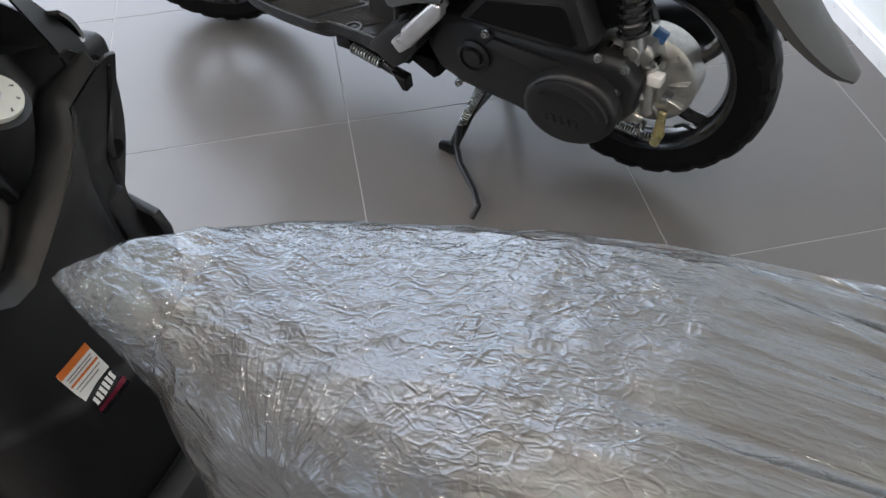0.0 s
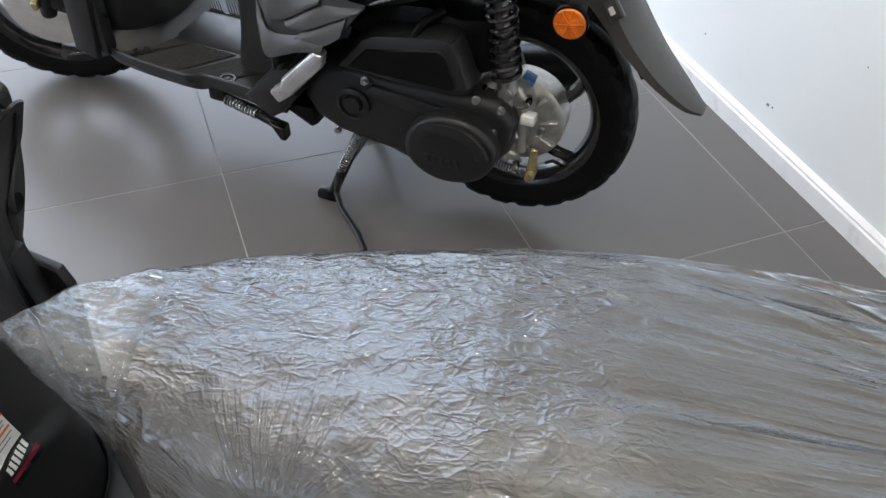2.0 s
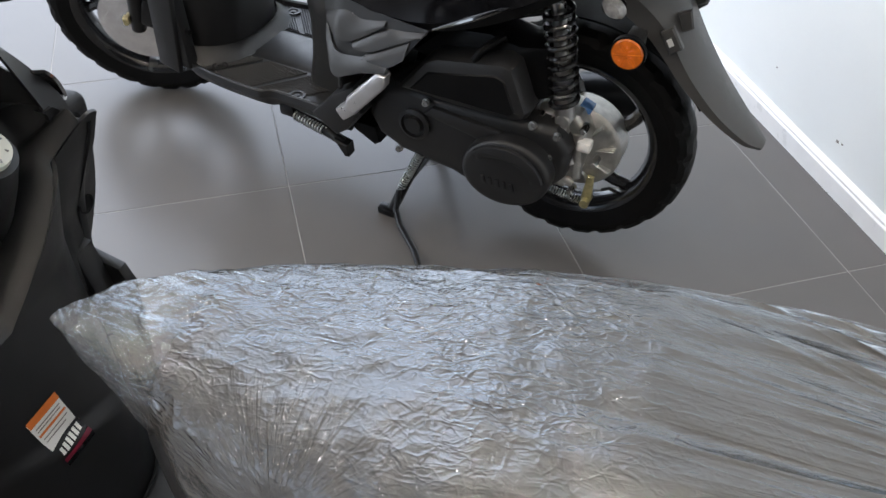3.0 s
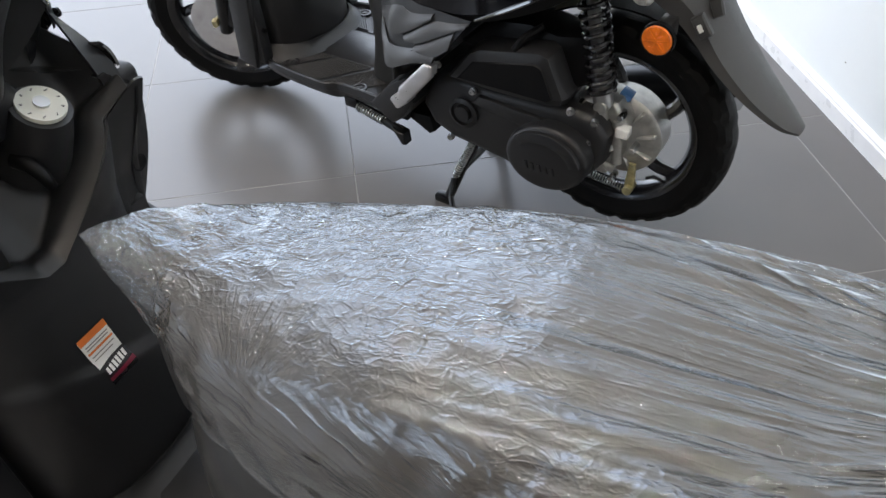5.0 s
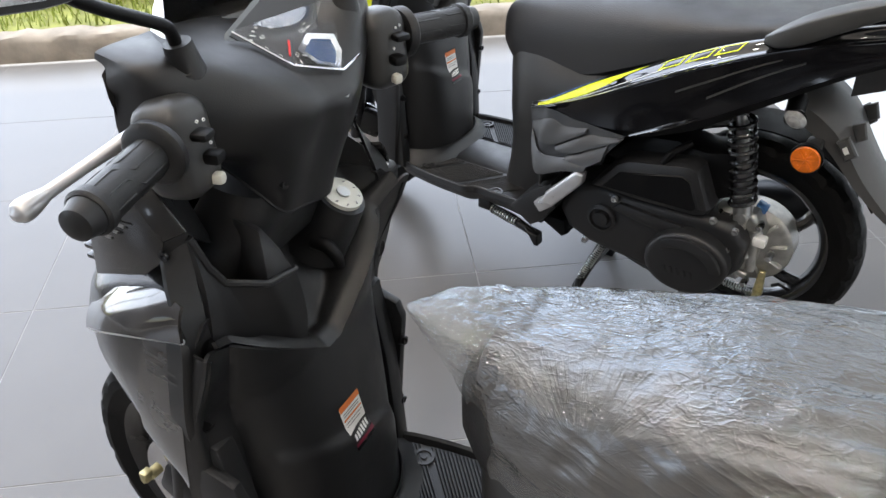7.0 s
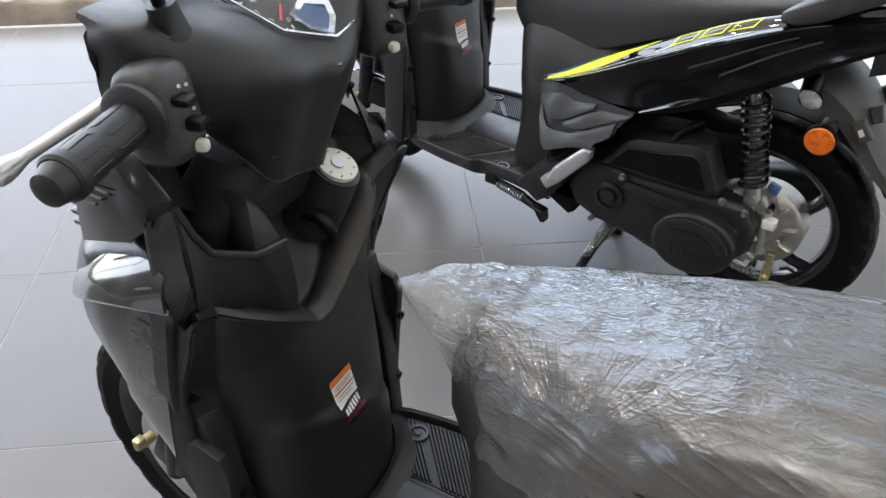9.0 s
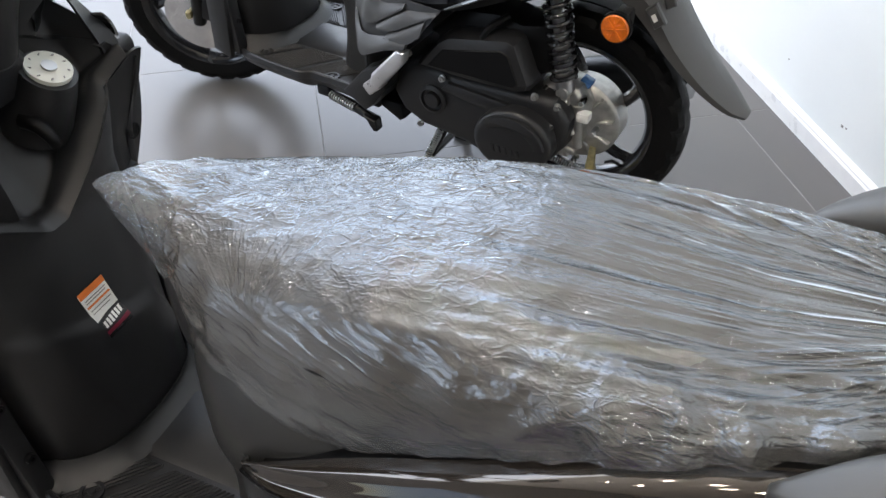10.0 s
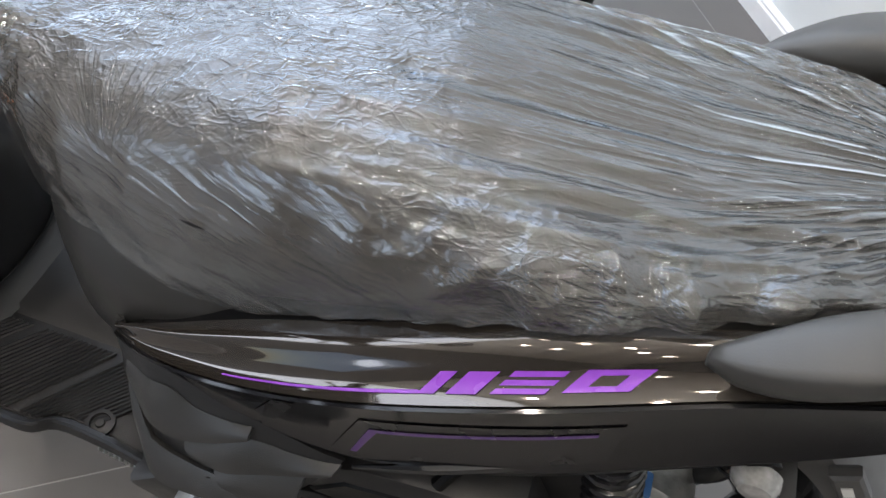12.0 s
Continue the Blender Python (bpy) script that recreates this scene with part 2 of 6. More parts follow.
        t.links.new(v.outputs["Distance"], edge.inputs[0])
        return edge.outputs[0]

    for src, amount in ((creases(26, (0.5, 1, 1), 0.06, 0.07), 0.00045), (creases(58, (0.55, 1, 1), 0.04, 0.09), 0.00044), (creases(120, (0.6, 1, 1), 0.02, 0.14), 0.00034)):
        height = calc("ADD", height, calc("MULTIPLY", calc("MULTIPLY", src, crumple), amount))
    taut = calc("MULTIPLY", rear.outputs[0], calc("SUBTRACT", 1.0, flank.outputs[0]))
    height = calc("ADD", height, calc("MULTIPLY", calc("MULTIPLY", noise_of(60, (0.022, 1, 1), 2, 0.15, True), taut), 0.0016))
    loose = calc("MULTIPLY", flank.outputs[0], rear.outputs[0])
    height = calc("ADD", height, calc("MULTIPLY", calc("MULTIPLY", facets(20, (0.9, 1, 0.55), 0.05), loose), 0.016))
    height = calc("ADD", height, calc("MULTIPLY", calc("MULTIPLY", creases(15, (1, 1, 0.6), 0.08, 0.55), loose), 0.0060))
    # creases that radiate from the gather at the front corner
    gu = calc("ADD", xyz.outputs["X"], 0.487)
    gw = calc("MULTIPLY", calc("ADD", calc("ADD", xyz.outputs["Y"], 0.113), calc("SUBTRACT", xyz.outputs["Z"], 0.725)), 0.75)
    reach = calc("SQRT", calc("ADD", calc("MULTIPLY", gu, gu), calc("MULTIPLY", gw, gw)))
    spread = N("ShaderNodeCombineXYZ")
    t.links.new(calc("MULTIPLY", calc("ARCTAN2", gw, gu), 13.0), spread.inputs[0])
    t.links.new(calc("MULTIPLY", reach, 14.0), spread.inputs[1])
    burst = N("ShaderNodeTexNoise")
    burst.noise_type = "RIDGED_MULTIFRACTAL"
    burst.inputs["Scale"].default_value, burst.inputs["Detail"].default_value = 1.0, 2.0
    burst.inputs["Offset"].default_value, burst.inputs["Gain"].default_value = 1.0, 1.3
    burst.inputs["Distortion"].default_value = 1.1
    t.links.new(spread.outputs[0], burst.inputs["Vector"])
    near_gather = N("ShaderNodeMapRange")
    near_gather.interpolation_type = "SMOOTHSTEP"
    near_gather.inputs["From Min"].default_value, near_gather.inputs["From Max"].default_value = 0.19, 0.07
    t.links.new(reach, near_gather.inputs[0])
    height = calc("ADD", calc("MULTIPLY", height, calc("SUBTRACT", 1.0, calc("MULTIPLY", near_gather.outputs[0], 0.45))), calc("MULTIPLY", calc("MULTIPLY", burst.outputs[0], near_gather.outputs[0]), calc("MINIMUM", calc("MULTIPLY", reach, 0.0090), 0.00042)))
    # slanting drapes where the film hangs smooth below the near flank
    smooth_part = calc("MULTIPLY", flank.outputs[0], calc("SUBTRACT", 1.0, rear.outputs[0]))
    drape = N("ShaderNodeCombineXYZ")
    t.links.new(calc("MULTIPLY", calc("ADD", xyz.outputs["Z"], calc("MULTIPLY", xyz.outputs["X"], 0.12)), 75.0), drape.inputs[0])
    t.links.new(calc("MULTIPLY", xyz.outputs["X"], 4.0), drape.inputs[1])
    hang = N("ShaderNodeTexNoise")
    hang.noise_type = "RIDGED_MULTIFRACTAL"
    hang.inputs["Scale"].default_value, hang.inputs["Detail"].default_value = 1.0, 2.0
    hang.inputs["Offset"].default_value, hang.inputs["Gain"].default_value = 1.0, 1.2
    t.links.new(drape.outputs[0], hang.inputs["Vector"])
    height = calc("ADD", calc("MULTIPLY", height, calc("SUBTRACT", 1.0, calc("MULTIPLY", smooth_part, 0.85))), calc("MULTIPLY", calc("MULTIPLY", hang.outputs[0], smooth_part), 0.0008))
    # embossed fine weave
    weave = calc("MULTIPLY", calc("SINE", calc("MULTIPLY", calc("ADD", xyz.outputs["X"], calc("MULTIPLY", xyz.outputs["Y"], 0.6)), 3600.0)), calc("SINE", calc("MULTIPLY", calc("SUBTRACT", xyz.outputs["Y"], calc("MULTIPLY", xyz.outputs["X"], 0.3)), 3600.0)))
    height = calc("ADD", height, calc("MULTIPLY", weave, 0.00004))
    bump = N("ShaderNodeBump")
    bump.inputs["Strength"].default_value, bump.inputs["Distance"].default_value = 0.8, 1.0
    t.links.new(height, bump.inputs["Height"])
    tr, di, gl, fr = N("ShaderNodeBsdfTransparent"), N("ShaderNodeBsdfDiffuse"), N("ShaderNodeBsdfGlossy"), N("ShaderNodeLayerWeight")
    tr.inputs[0].default_value = (0.90, 0.90, 0.88, 1)
    di.inputs[0].default_value = (0.56, 0.59, 0.62, 1)
    gl.inputs["Roughness"].default_value = 0.045
    gl.inputs[0].default_value = (0.84, 0.92, 1.0, 1)
    fr.inputs[0].default_value = 0.5
    steep = N("ShaderNodeMath")
    steep.operation = "POWER"
    steep.inputs[1].default_value = 3.6
    t.links.new(fr.outputs["Facing"], steep.inputs[0])
    boost = N("ShaderNodeMath")
    boost.operation = "MULTIPLY_ADD"
    boost.inputs[1].default_value, boost.inputs[2].default_value = 0.72, 0.105
    boost.use_clamp = True
    t.links.new(steep.outputs[0], boost.inputs[0])
    for n in (gl, fr, di):
        t.links.new(bump.outputs[0], n.inputs["Normal"])
    # where the film lies tight on the vinyl the dark seat shows through it; elsewhere it is clear
    tight = N("ShaderNodeMapRange")
    tight.interpolation_type = "SMOOTHSTEP"
    tight.inputs["From Min"].default_value, tight.inputs["From Max"].default_value = -0.665, -0.615
    t.links.new(xyz.outputs["X"], tight.inputs[0])
    low = N("ShaderNodeMapRange")
    low.interpolation_type = "SMOOTHSTEP"
    low.inputs["From Min"].default_value, low.inputs["From Max"].default_value = 0.64, 0.74
    t.links.new(calc("SUBTRACT", xyz.outputs["Z"], calc("MULTIPLY", calc("ADD", xyz.outputs["X"], 0.40), 0.32)), low.inputs[0])
    lies = calc("MULTIPLY", tight.outputs[0], calc("ADD", 0.35, calc("MULTIPLY", low.outputs[0], 0.60)))
    vinyl, lay = N("ShaderNodeBsdfDiffuse"), N("ShaderNodeMixShader")
    shade = N("ShaderNodeMapRange")
    shade.inputs["To Min"].default_value, shade.inputs["To Max"].default_value = 0.75, 1.25
    t.links.new(noise_of(14, (0.5, 1, 1), 3), shade.inputs[0])
    tone = N("ShaderNodeVectorMath")
    tone.operation = "SCALE"
    tone.inputs[0].default_value = (0.046, 0.039, 0.031)
    t.links.new(shade.outputs[0], tone.inputs["Scale"])
    t.links.new(tone.outputs[0], vinyl.inputs[0])
    t.links.new(bump.outputs[0], vinyl.inputs["Normal"])
    t.links.new(lies, lay.inputs[0])
    t.links.new(tr.outputs[0], lay.inputs[1])
    t.links.new(vinyl.outputs[0], lay.inputs[2])
    milk, top = N("ShaderNodeMixShader"), N("ShaderNodeMixShader")
    t.links.new(calc("ADD", calc("ADD", milkiness, calc("MULTIPLY", near_gather.outputs[0], 0.06)), calc("MULTIPLY", calc("SUBTRACT", 1.0, lies), 0.11)), milk.inputs[0])
    t.links.new(lay.outputs[0], milk.inputs[1])
    t.links.new(di.outputs[0], milk.inputs[2])
    t.links.new(boost.outputs[0], top.inputs[0])
    t.links.new(milk.outputs[0], top.inputs[1])
    t.links.new(gl.outputs[0], top.inputs[2])
    t.links.new(top.outputs[0], t.nodes["Material Output"].inputs[0])
    return m


M["film"] = film()

# ---- mesh tools ----
def V(*a):
    return Vector(a)


def curve(points, n):
    """n points on a smooth line through the points (numbers in tuples)."""
    p = np.array(points, float)
    p = np.vstack([2 * p[0] - p[1], p, 2 * p[-1] - p[-2]])
    out = []
    for s in np.linspace(0, len(points) - 1, n):
        i = min(int(s), len(points) - 2)
        f = s - i
        a, b, c, d = p[i:i + 4]
        out.append(0.5 * ((2 * b) + (c - a) * f + (2 * a - 5 * b + 4 * c - d) * f * f + (3 * b - a - 3 * c + d) * f ** 3))
    return out


def straight(points, n):
    """n points on a line with corners at the points."""
    p, k = np.array(points, float), np.linspace(0, len(points) - 1, n)
    return [tuple(np.interp(k, range(len(points)), p[:, i]) for i in range(p.shape[1])) for k in k]


def lerp(x, xs, ys):
    return float(np.interp(x, xs, ys))


def loft(rings, cap=True, closed=True, bm=None):
    """A skin over rings of equally many places."""
    bm = bm or bmesh.new()
    rows = [[bm.verts.new(p) for p in r] for r in rings]
    n = len(rings[0])
    for a, b in zip(rows, rows[1:]):
        for i in range(n if closed else n - 1):
            j = (i + 1) % n
            bm.faces.new((a[i], a[j], b[j], b[i]))
    if cap and closed:
        bm.faces.new(rows[0][::-1])
        bm.faces.new(rows[-1])
    return bm


def tube(points, r, n=10, bm=None, smooth=0, up=None):
    """A round bar along points; r a number or one for each point."""
    pts = [Vector(p) for p in (curve(points, smooth) if smooth else points)]
    rs = [r] * len(pts) if isinstance(r, (int, float)) else list(np.interp(np.linspace(0, 1, len(pts)), np.linspace(0, 1, len(r)), r))
    rings, side = [], None
    for i, p in enumerate(pts):
        d = (pts[min(i + 1, len(pts) - 1)] - pts[max(i - 1, 0)]).normalized()
        if side is None:
            side = d.orthogonal().normalized()
        side = (side - d * side.dot(d)).normalized()
        other = d.cross(side)
        rings.append([p + (side * math.cos(a) + other * math.sin(a)) * rs[i] for a in (2 * math.pi * k / n for k in range(n))])
    return loft(rings, bm=bm)


def turn(profile, n, centre, axis="Y", bm=None, closed=False):
    """A turned body: profile of (radius, height) round an axis through centre."""
    rings = []
    for r, h in profile:
        ring = []
        for k in range(n):
            a = 2 * math.pi * k / n
            c, s = r * math.cos(a), r * math.sin(a)
            ring.append(Vector(centre) + {"X": V(h, c, s), "Y": V(c, h, -s), "Z": V(c, s, h)}[axis])
        rings.append(ring)
    if closed:
        rings.append(rings[0])
    return loft(rings, cap=not closed, bm=bm)


def block(centre, size, bevel=0.0, m=None, bm=None, seg=2):
    """A box with rounded edges."""
    own = bmesh.new()
    bmesh.ops.create_cube(own, size=1)
    bmesh.ops.scale(own, vec=size, verts=own.verts)
    if bevel:
        bmesh.ops.bevel(own, geom=own.edges[:], offset=bevel, segments=seg, affect="EDGES", profile=0.5)
    if m is not None:
        bmesh.ops.transform(own, matrix=m, verts=own.verts)
    bmesh.ops.translate(own, vec=centre, verts=own.verts)
    return join(bm, own) if bm else own


def join(bm, own):
    me = bpy.data.meshes.new("tmp")
    own.to_mesh(me)
    own.free()
    bm.from_mesh(me)
    bpy.data.meshes.remove(me)
    return bm


def slab(outline, y0, y1, bevel=0.0, seg=2, bm=None, inset=0.0):
    """A plate with an outline in x and z, from y0 to y1, with rounded rims."""
    own = bmesh.new()
    f = own.faces.new([own.verts.new((x, y0, z)) for x, z in outline])
    top = bmesh.ops.extrude_face_region(own, geom=[f])["geom"]
    vs = [v for v in top if isinstance(v, bmesh.types.BMVert)]
    bmesh.ops.translate(own, vec=(0, y1 - y0, 0), verts=vs)
    bmesh.ops.recalc_face_normals(own, faces=own.faces)
    if bevel:
        es = [e for e in own.edges if abs(e.verts[0].co.y - e.verts[1].co.y) < 1e-6]
        bmesh.ops.bevel(own, geom=es, offset=bevel, segments=seg, affect="EDGES", profile=0.5)
    return join(bm, own) if bm else own


def sheet(fn, nu, nv, thick=0.0, bm=None):
    """A curved sheet fn(u, v), with thickness towards the back of its face."""
    bm = bm or bmesh.new()
    g = [[Vector(fn(i / nu, j / nv)) for j in range(nv + 1)] for i in range(nu + 1)]
    front = [[bm.verts.new(p) for p in row] for row in g]
    for i in range(nu):
        for j in range(nv):
            bm.faces.new((front[i][j], front[i + 1][j], front[i + 1][j + 1], front[i][j + 1]))
    if thick:
        back = []
        for i in range(nu + 1):
            row = []
            for j in range(nv + 1):
                du = g[min(i + 1, nu)][j] - g[max(i - 1, 0)][j]
                dv = g[i][min(j + 1, nv)] - g[i][max(j - 1, 0)]
                nrm = du.cross(dv)
                row.append(bm.verts.new(g[i][j] - nrm.normalized() * thick if nrm.length > 1e-12 else g[i][j]))
            back.append(row)
        for i in range(nu):
            for j in range(nv):
                bm.faces.new((back[i][j], back[i][j + 1], back[i + 1][j + 1], back[i + 1][j]))
        for i in range(nu):
            bm.faces.new((front[i][0], back[i][0], back[i + 1][0], front[i + 1][0]))
            bm.faces.new((front[i + 1][nv], back[i + 1][nv], back[i][nv], front[i][nv]))
        for j in range(nv):
            bm.faces.new((front[0][j + 1], back[0][j + 1], back[0][j], front[0][j]))
            bm.faces.new((front[nu][j], back[nu][j], back[nu][j + 1], front[nu][j + 1]))
    return bm


def coil(a, b, r, wire, turns, n=10, bm=None):
    a, b = Vector(a), Vector(b)
    d = (b - a).normalized()
    s = d.orthogonal().normalized()
    o = d.cross(s)
    k = int(turns * 14)
    pts = [a.lerp(b, i / k) + (s * math.cos(2 * math.pi * turns * i / k) + o * math.sin(2 * math.pi * turns * i / k)) * r for i in range(k + 1)]
    return tube(pts, wire, n, bm)


def part(name, bm, mat, parent, label="", sharp=38, recalc=True, flat=False):
    """One mesh object under a thing or a part."""
    if recalc:
        bmesh.ops.recalc_face_normals(bm, faces=bm.faces)
    me = bpy.data.meshes.new(name)
    bm.to_mesh(me)
    bm.free()
    me.materials.append(M[mat] if isinstance(mat, str) else mat)
    if not flat:
        me.shade_smooth()
        me.set_sharp_from_angle(angle=rad(sharp))
    ob = new(name, me)
    ob.parent = parent
    if label:
        ob["label"] = label
    return ob


def thing(name, label, category, m=None, group="", kind=""):
    e = new(name)
    e.empty_display_size = 0.1
    if m is not None:
        e.matrix_world = m
    return tagged(e, label, category, group, kind)


def single(name, bm, mat, label, category, m=None, kind="", group="", sharp=38):
    ob = part(name, bm, mat, None, sharp=sharp)
    if m is not None:
        ob.matrix_world = m
    return tagged(ob, label, category, group, kind)


def mirror(bm):
    """The same on the other side."""
    for v in bm.verts:
        v.co.y = -v.co.y
    bmesh.ops.reverse_faces(bm, faces=bm.faces[:])
    return bm

# ---- the showroom ----
TURN_ROOM = math.atan2(E1.y, E1.x)


def room_m(a=0.0, b=0.0, z=0.0):
    return Matrix.Translation(room(a, b, z)) @ Matrix.Rotation(TURN_ROOM, 4, "Z")


def box_room(name, a0, a1, b0, b1, z0, z1, mat, label, category, kind="structure", bevel=0.0):
    bm = block(V((a0 + a1) / 2, (b0 + b1) / 2, (z0 + z1) / 2), V(a1 - a0, b1 - b0, z1 - z0), bevel)
    return single(name, bm, mat, label, category, room_m(), kind)


floor = box_room("floor", LEFT_A, WALL_A, BACK_B, FRONT_B, -0.12, -0.0009, "grout", "screed and pale joints under grey floor tiles", "floor")
box_room("wall_east", WALL_A, WALL_A + 0.15, BACK_B - 0.15, FRONT_B, -0.1, CEIL, "paint", "smooth white painted plaster wall", "wall")
box_room("wall_south", LEFT_A, WALL_A, BACK_B - 0.15, BACK_B, -0.1, 1.6, "dark_paint", "dark grey painted wall below the rear windows", "wall")
for nm, a0, a1, z0, z1 in (("wall_south_top", LEFT_A, WALL_A, 3.0, CEIL), ("wall_south_side", LEFT_A, -6.6, 1.6, 3.0), ("wall_south_end", -5.7, WALL_A, 1.6, 3.0)):
    box_room(nm, a0, a1, BACK_B - 0.15, BACK_B, z0, z1, "dark_paint", "dark grey painted wall round the rear windows", "wall")
for nm, b0, b1, z0, z1 in (("wall_west", BACK_B - 0.15, -3.0, -0.1, CEIL), ("wall_west_front", 0.6, FRONT_B, -0.1, CEIL), ("wall_west_low", -3.0, 0.6, -0.1, 0.9), ("wall_west_top", -3.0, 0.6, 3.1, CEIL)):
    box_room(nm, LEFT_A - 0.15, LEFT_A, b0, b1, z0, z1, "dark_paint", "dark grey painted plaster wall", "wall")
box_room("ceiling", LEFT_A - 0.15, WALL_A + 0.15, BACK_B - 0.15, FRONT_B + 0.2, CEIL, CEIL + 0.2, "ceiling", "plain greyish board ceiling with downlights", "ceiling")
box_room("lintel", LEFT_A, WALL_A, FRONT_B, FRONT_B + 0.15, 4.73, CEIL, "paint", "white lintel over the open shop front", "wall")

# skirting board with a stepped top
sk = bmesh.new()
prof = [(0, 0.0), (-0.016, 0.0), (-0.016, 0.046), (-0.012, 0.050), (-0.012, 0.056), (-0.004, 0.065), (0, 0.065)]
loft([[V(WALL_A + a, b, z) for a, z in prof] for b in (BACK_B, FRONT_B)], bm=sk)
single("baseboard", sk, "skirting", "white moulded skirting board along the wall", "baseboard", room_m(), "structure", sharp=25)

# small scuffs and filled screw holes on the wall
for b, z, w in ((1.335, 0.121, 0.010), (1.318, 0.124, 0.006), (1.119, 0.363, 0.004), (1.63, 0.158, 0.005)):
    single("wall_scuff", block(V(WALL_A - 0.0006, b, z), V(0.001, w, w * 0.7), 0.0004), "ink", "small grey scuff on the white wall", "scuff", room_m())

# tiles, 0.6 m square; a joint crosses at (C_A, C_B)
C_A, C_B, TILE = 0.99 * 0.973 + 1.286 * 0.230, -0.99 * 0.230 + 1.286 * 0.973, 0.6


def tile_mesh(w, h):
    bm = block(V(0, 0, -0.004), V(w - 0.0022, h - 0.0022, 0.008), 0.0008, seg=1)
    me = bpy.data.meshes.new("tile")
    bm.to_mesh(me)
    bm.free()
    me.materials.append(M["tile"])
    return me


whole = tile_mesh(TILE, TILE)
floor_inv = floor.matrix_world.inverted()
for i in range(-12, 1):
    a0 = C_A + i * TILE
    wide = min(TILE, WALL_A - a0)
    for j in range(-16, 4):
        b0 = C_B + j * TILE
        deep = min(TILE, FRONT_B - b0)
        if a0 < LEFT_A - 0.3 or b0 < BACK_B - 0.3 or deep < 0.02 or wide < 0.02:
            continue
        full = wide > 0.599 and deep > 0.599
        t = new("tile", whole if full else tile_mesh(wide, deep))
        t.parent = floor
        t.matrix_local = Matrix.Translation(V(a0 + wide / 2, b0 + deep / 2, 0.0))

# downlights in the ceiling
lamp_body = None
for a, b in ((-0.6, -0.6), (-2.2, -0.6), (-3.8, -0.6), (-0.6, 0.9), (-2.2, 0.9), (-3.8, 0.9), (0.6, -1.6), (-1.4, -2.2), (-0.2, -3.0), (-3.0, -2.4), (-0.6, 2.3), (-2.4, 2.3), (0.2, -4.6), (-1.8, -4.2), (-3.6, -4.6), (-0.8, -5.9), (-2.8, -6.0)):
    if lamp_body is None:
        lamp_body = thing("ceiling_downlight", "round white recessed ceiling downlight, switched on", "ceiling lamp", room_m(a, b, CEIL), "showroom downlights")
        part("rim", turn([(0.075, 0.0), (0.095, 0.0), (0.098, -0.008), (0.075, -0.012)], 28, (0, 0, 0), "Z", closed=True), "skirting", lamp_body)
        part("diffuser", turn([(0.075, -0.002), (0.074, -0.006), (0.001, -0.008)], 28, (0, 0, 0), "Z"), "lamp", lamp_body)
    else:
        copy_thing(lamp_body, room_m(a, b, CEIL))

# shop front posts
for a in (-7.0 + 0.03, -4.6, 1.34):
    box_room("shopfront_post", a - 0.03, a + 0.03, FRONT_B + 0.02, FRONT_B + 0.1, 0, 4.73, "alu", "slim grey aluminium shopfront post", "post", "structure", 0.004)

# outside: ground, kerb, lawn
box_room("ground", -60, 60, FRONT_B, 90, -0.3, -0.012, "asphalt", "pale paving in front of the shop", "ground")
box_room("ground_around", -60, 60, -90, BACK_B - 0.15, -0.3, -0.012, "asphalt", "pale paving behind the shop", "ground")
kerb = bmesh.new()
rng = random.Random(4)
xs = np.arange(-9, 4.01, 0.06)
rings = []
for a in xs:
    w = [rng.uniform(-0.011, 0.011) for _ in range(5)]
    rings.append([V(a, 3.475 + w[0] * 0.5, -0.02), V(a, 3.48 + w[1], 0.075), V(a, 3.50 + w[2], 0.098 + w[3] * 0.6), V(a, 3.59 + w[1], 0.103 + w[4] * 0.6), V(a, 3.62, 0.08), V(a, 3.62, -0.02)])
loft(rings, bm=kerb)
single("kerb", kerb, "concrete", "rough weathered concrete kerb edging the lawn", "kerb", room_m(), "structure", sharp=50)
box_room("lawn", -12, 6, 3.62, 14, -0.1, 0.085, "soil", "dry lawn behind the kerb", "lawn")
gr = bmesh.new()
for _ in range(9000):
    a, b = rng.uniform(-5.5, 1.6), 3.63 + abs(rng.gauss(0, 0.9))
    h, w, g = rng.uniform(0.03, 0.09), rng.uniform(0.003, 0.007), rng.uniform(0, 6.28)
    lean = V(rng.uniform(-0.03, 0.03), rng.uniform(-0.03, 0.03), h)
    p, s = V(a, b, 0.08), V(math.cos(g) * w, math.sin(g) * w, 0)
    gr.faces.new([gr.verts.new(q) for q in (p - s, p + s, p + s * 0.6 + lean * 0.6, p + lean)])
single("grass", gr, "grass", "short sunlit yellow-green grass blades on the lawn", "grass", room_m(), "stuff")

# ---- scooters: x to the rear, y to the right, z up; under the rear axle lies the origin ----
PX = (-0.505, -0.45, -0.36, -0.25, -0.12, 0.0, 0.12, 0.27)
TOP_E = ((-0.152, 0.552), (-0.150, 0.582), (-0.150, 0.640), (-0.148, 0.698), (-0.142, 0.766), (-0.130, 0.808), (-0.112, 0.842), (-0.080, 0.875))
CREASE = ((-0.158, 0.548), (-0.181, 0.572), (-0.200, 0.617), (-0.208, 0.676), (-0.197, 0.740), (-0.172, 0.788), (-0.145, 0.820), (-0.095, 0.848))
LOW_E = ((-0.157, 0.545), (-0.178, 0.560), (-0.197, 0.556), (-0.206, 0.560), (-0.196, 0.606), (-0.176, 0.678), (-0.150, 0.752), (-0.088, 0.822))


def smooth_table(table):
    c = curve([(x, *p) for x, p in zip(PX, table)], 60)
    xs = [q[0] for q in c]
    return lambda x: (lerp(x, xs, [q[1] for q in c]), lerp(x, xs, [q[2] for q in c]))


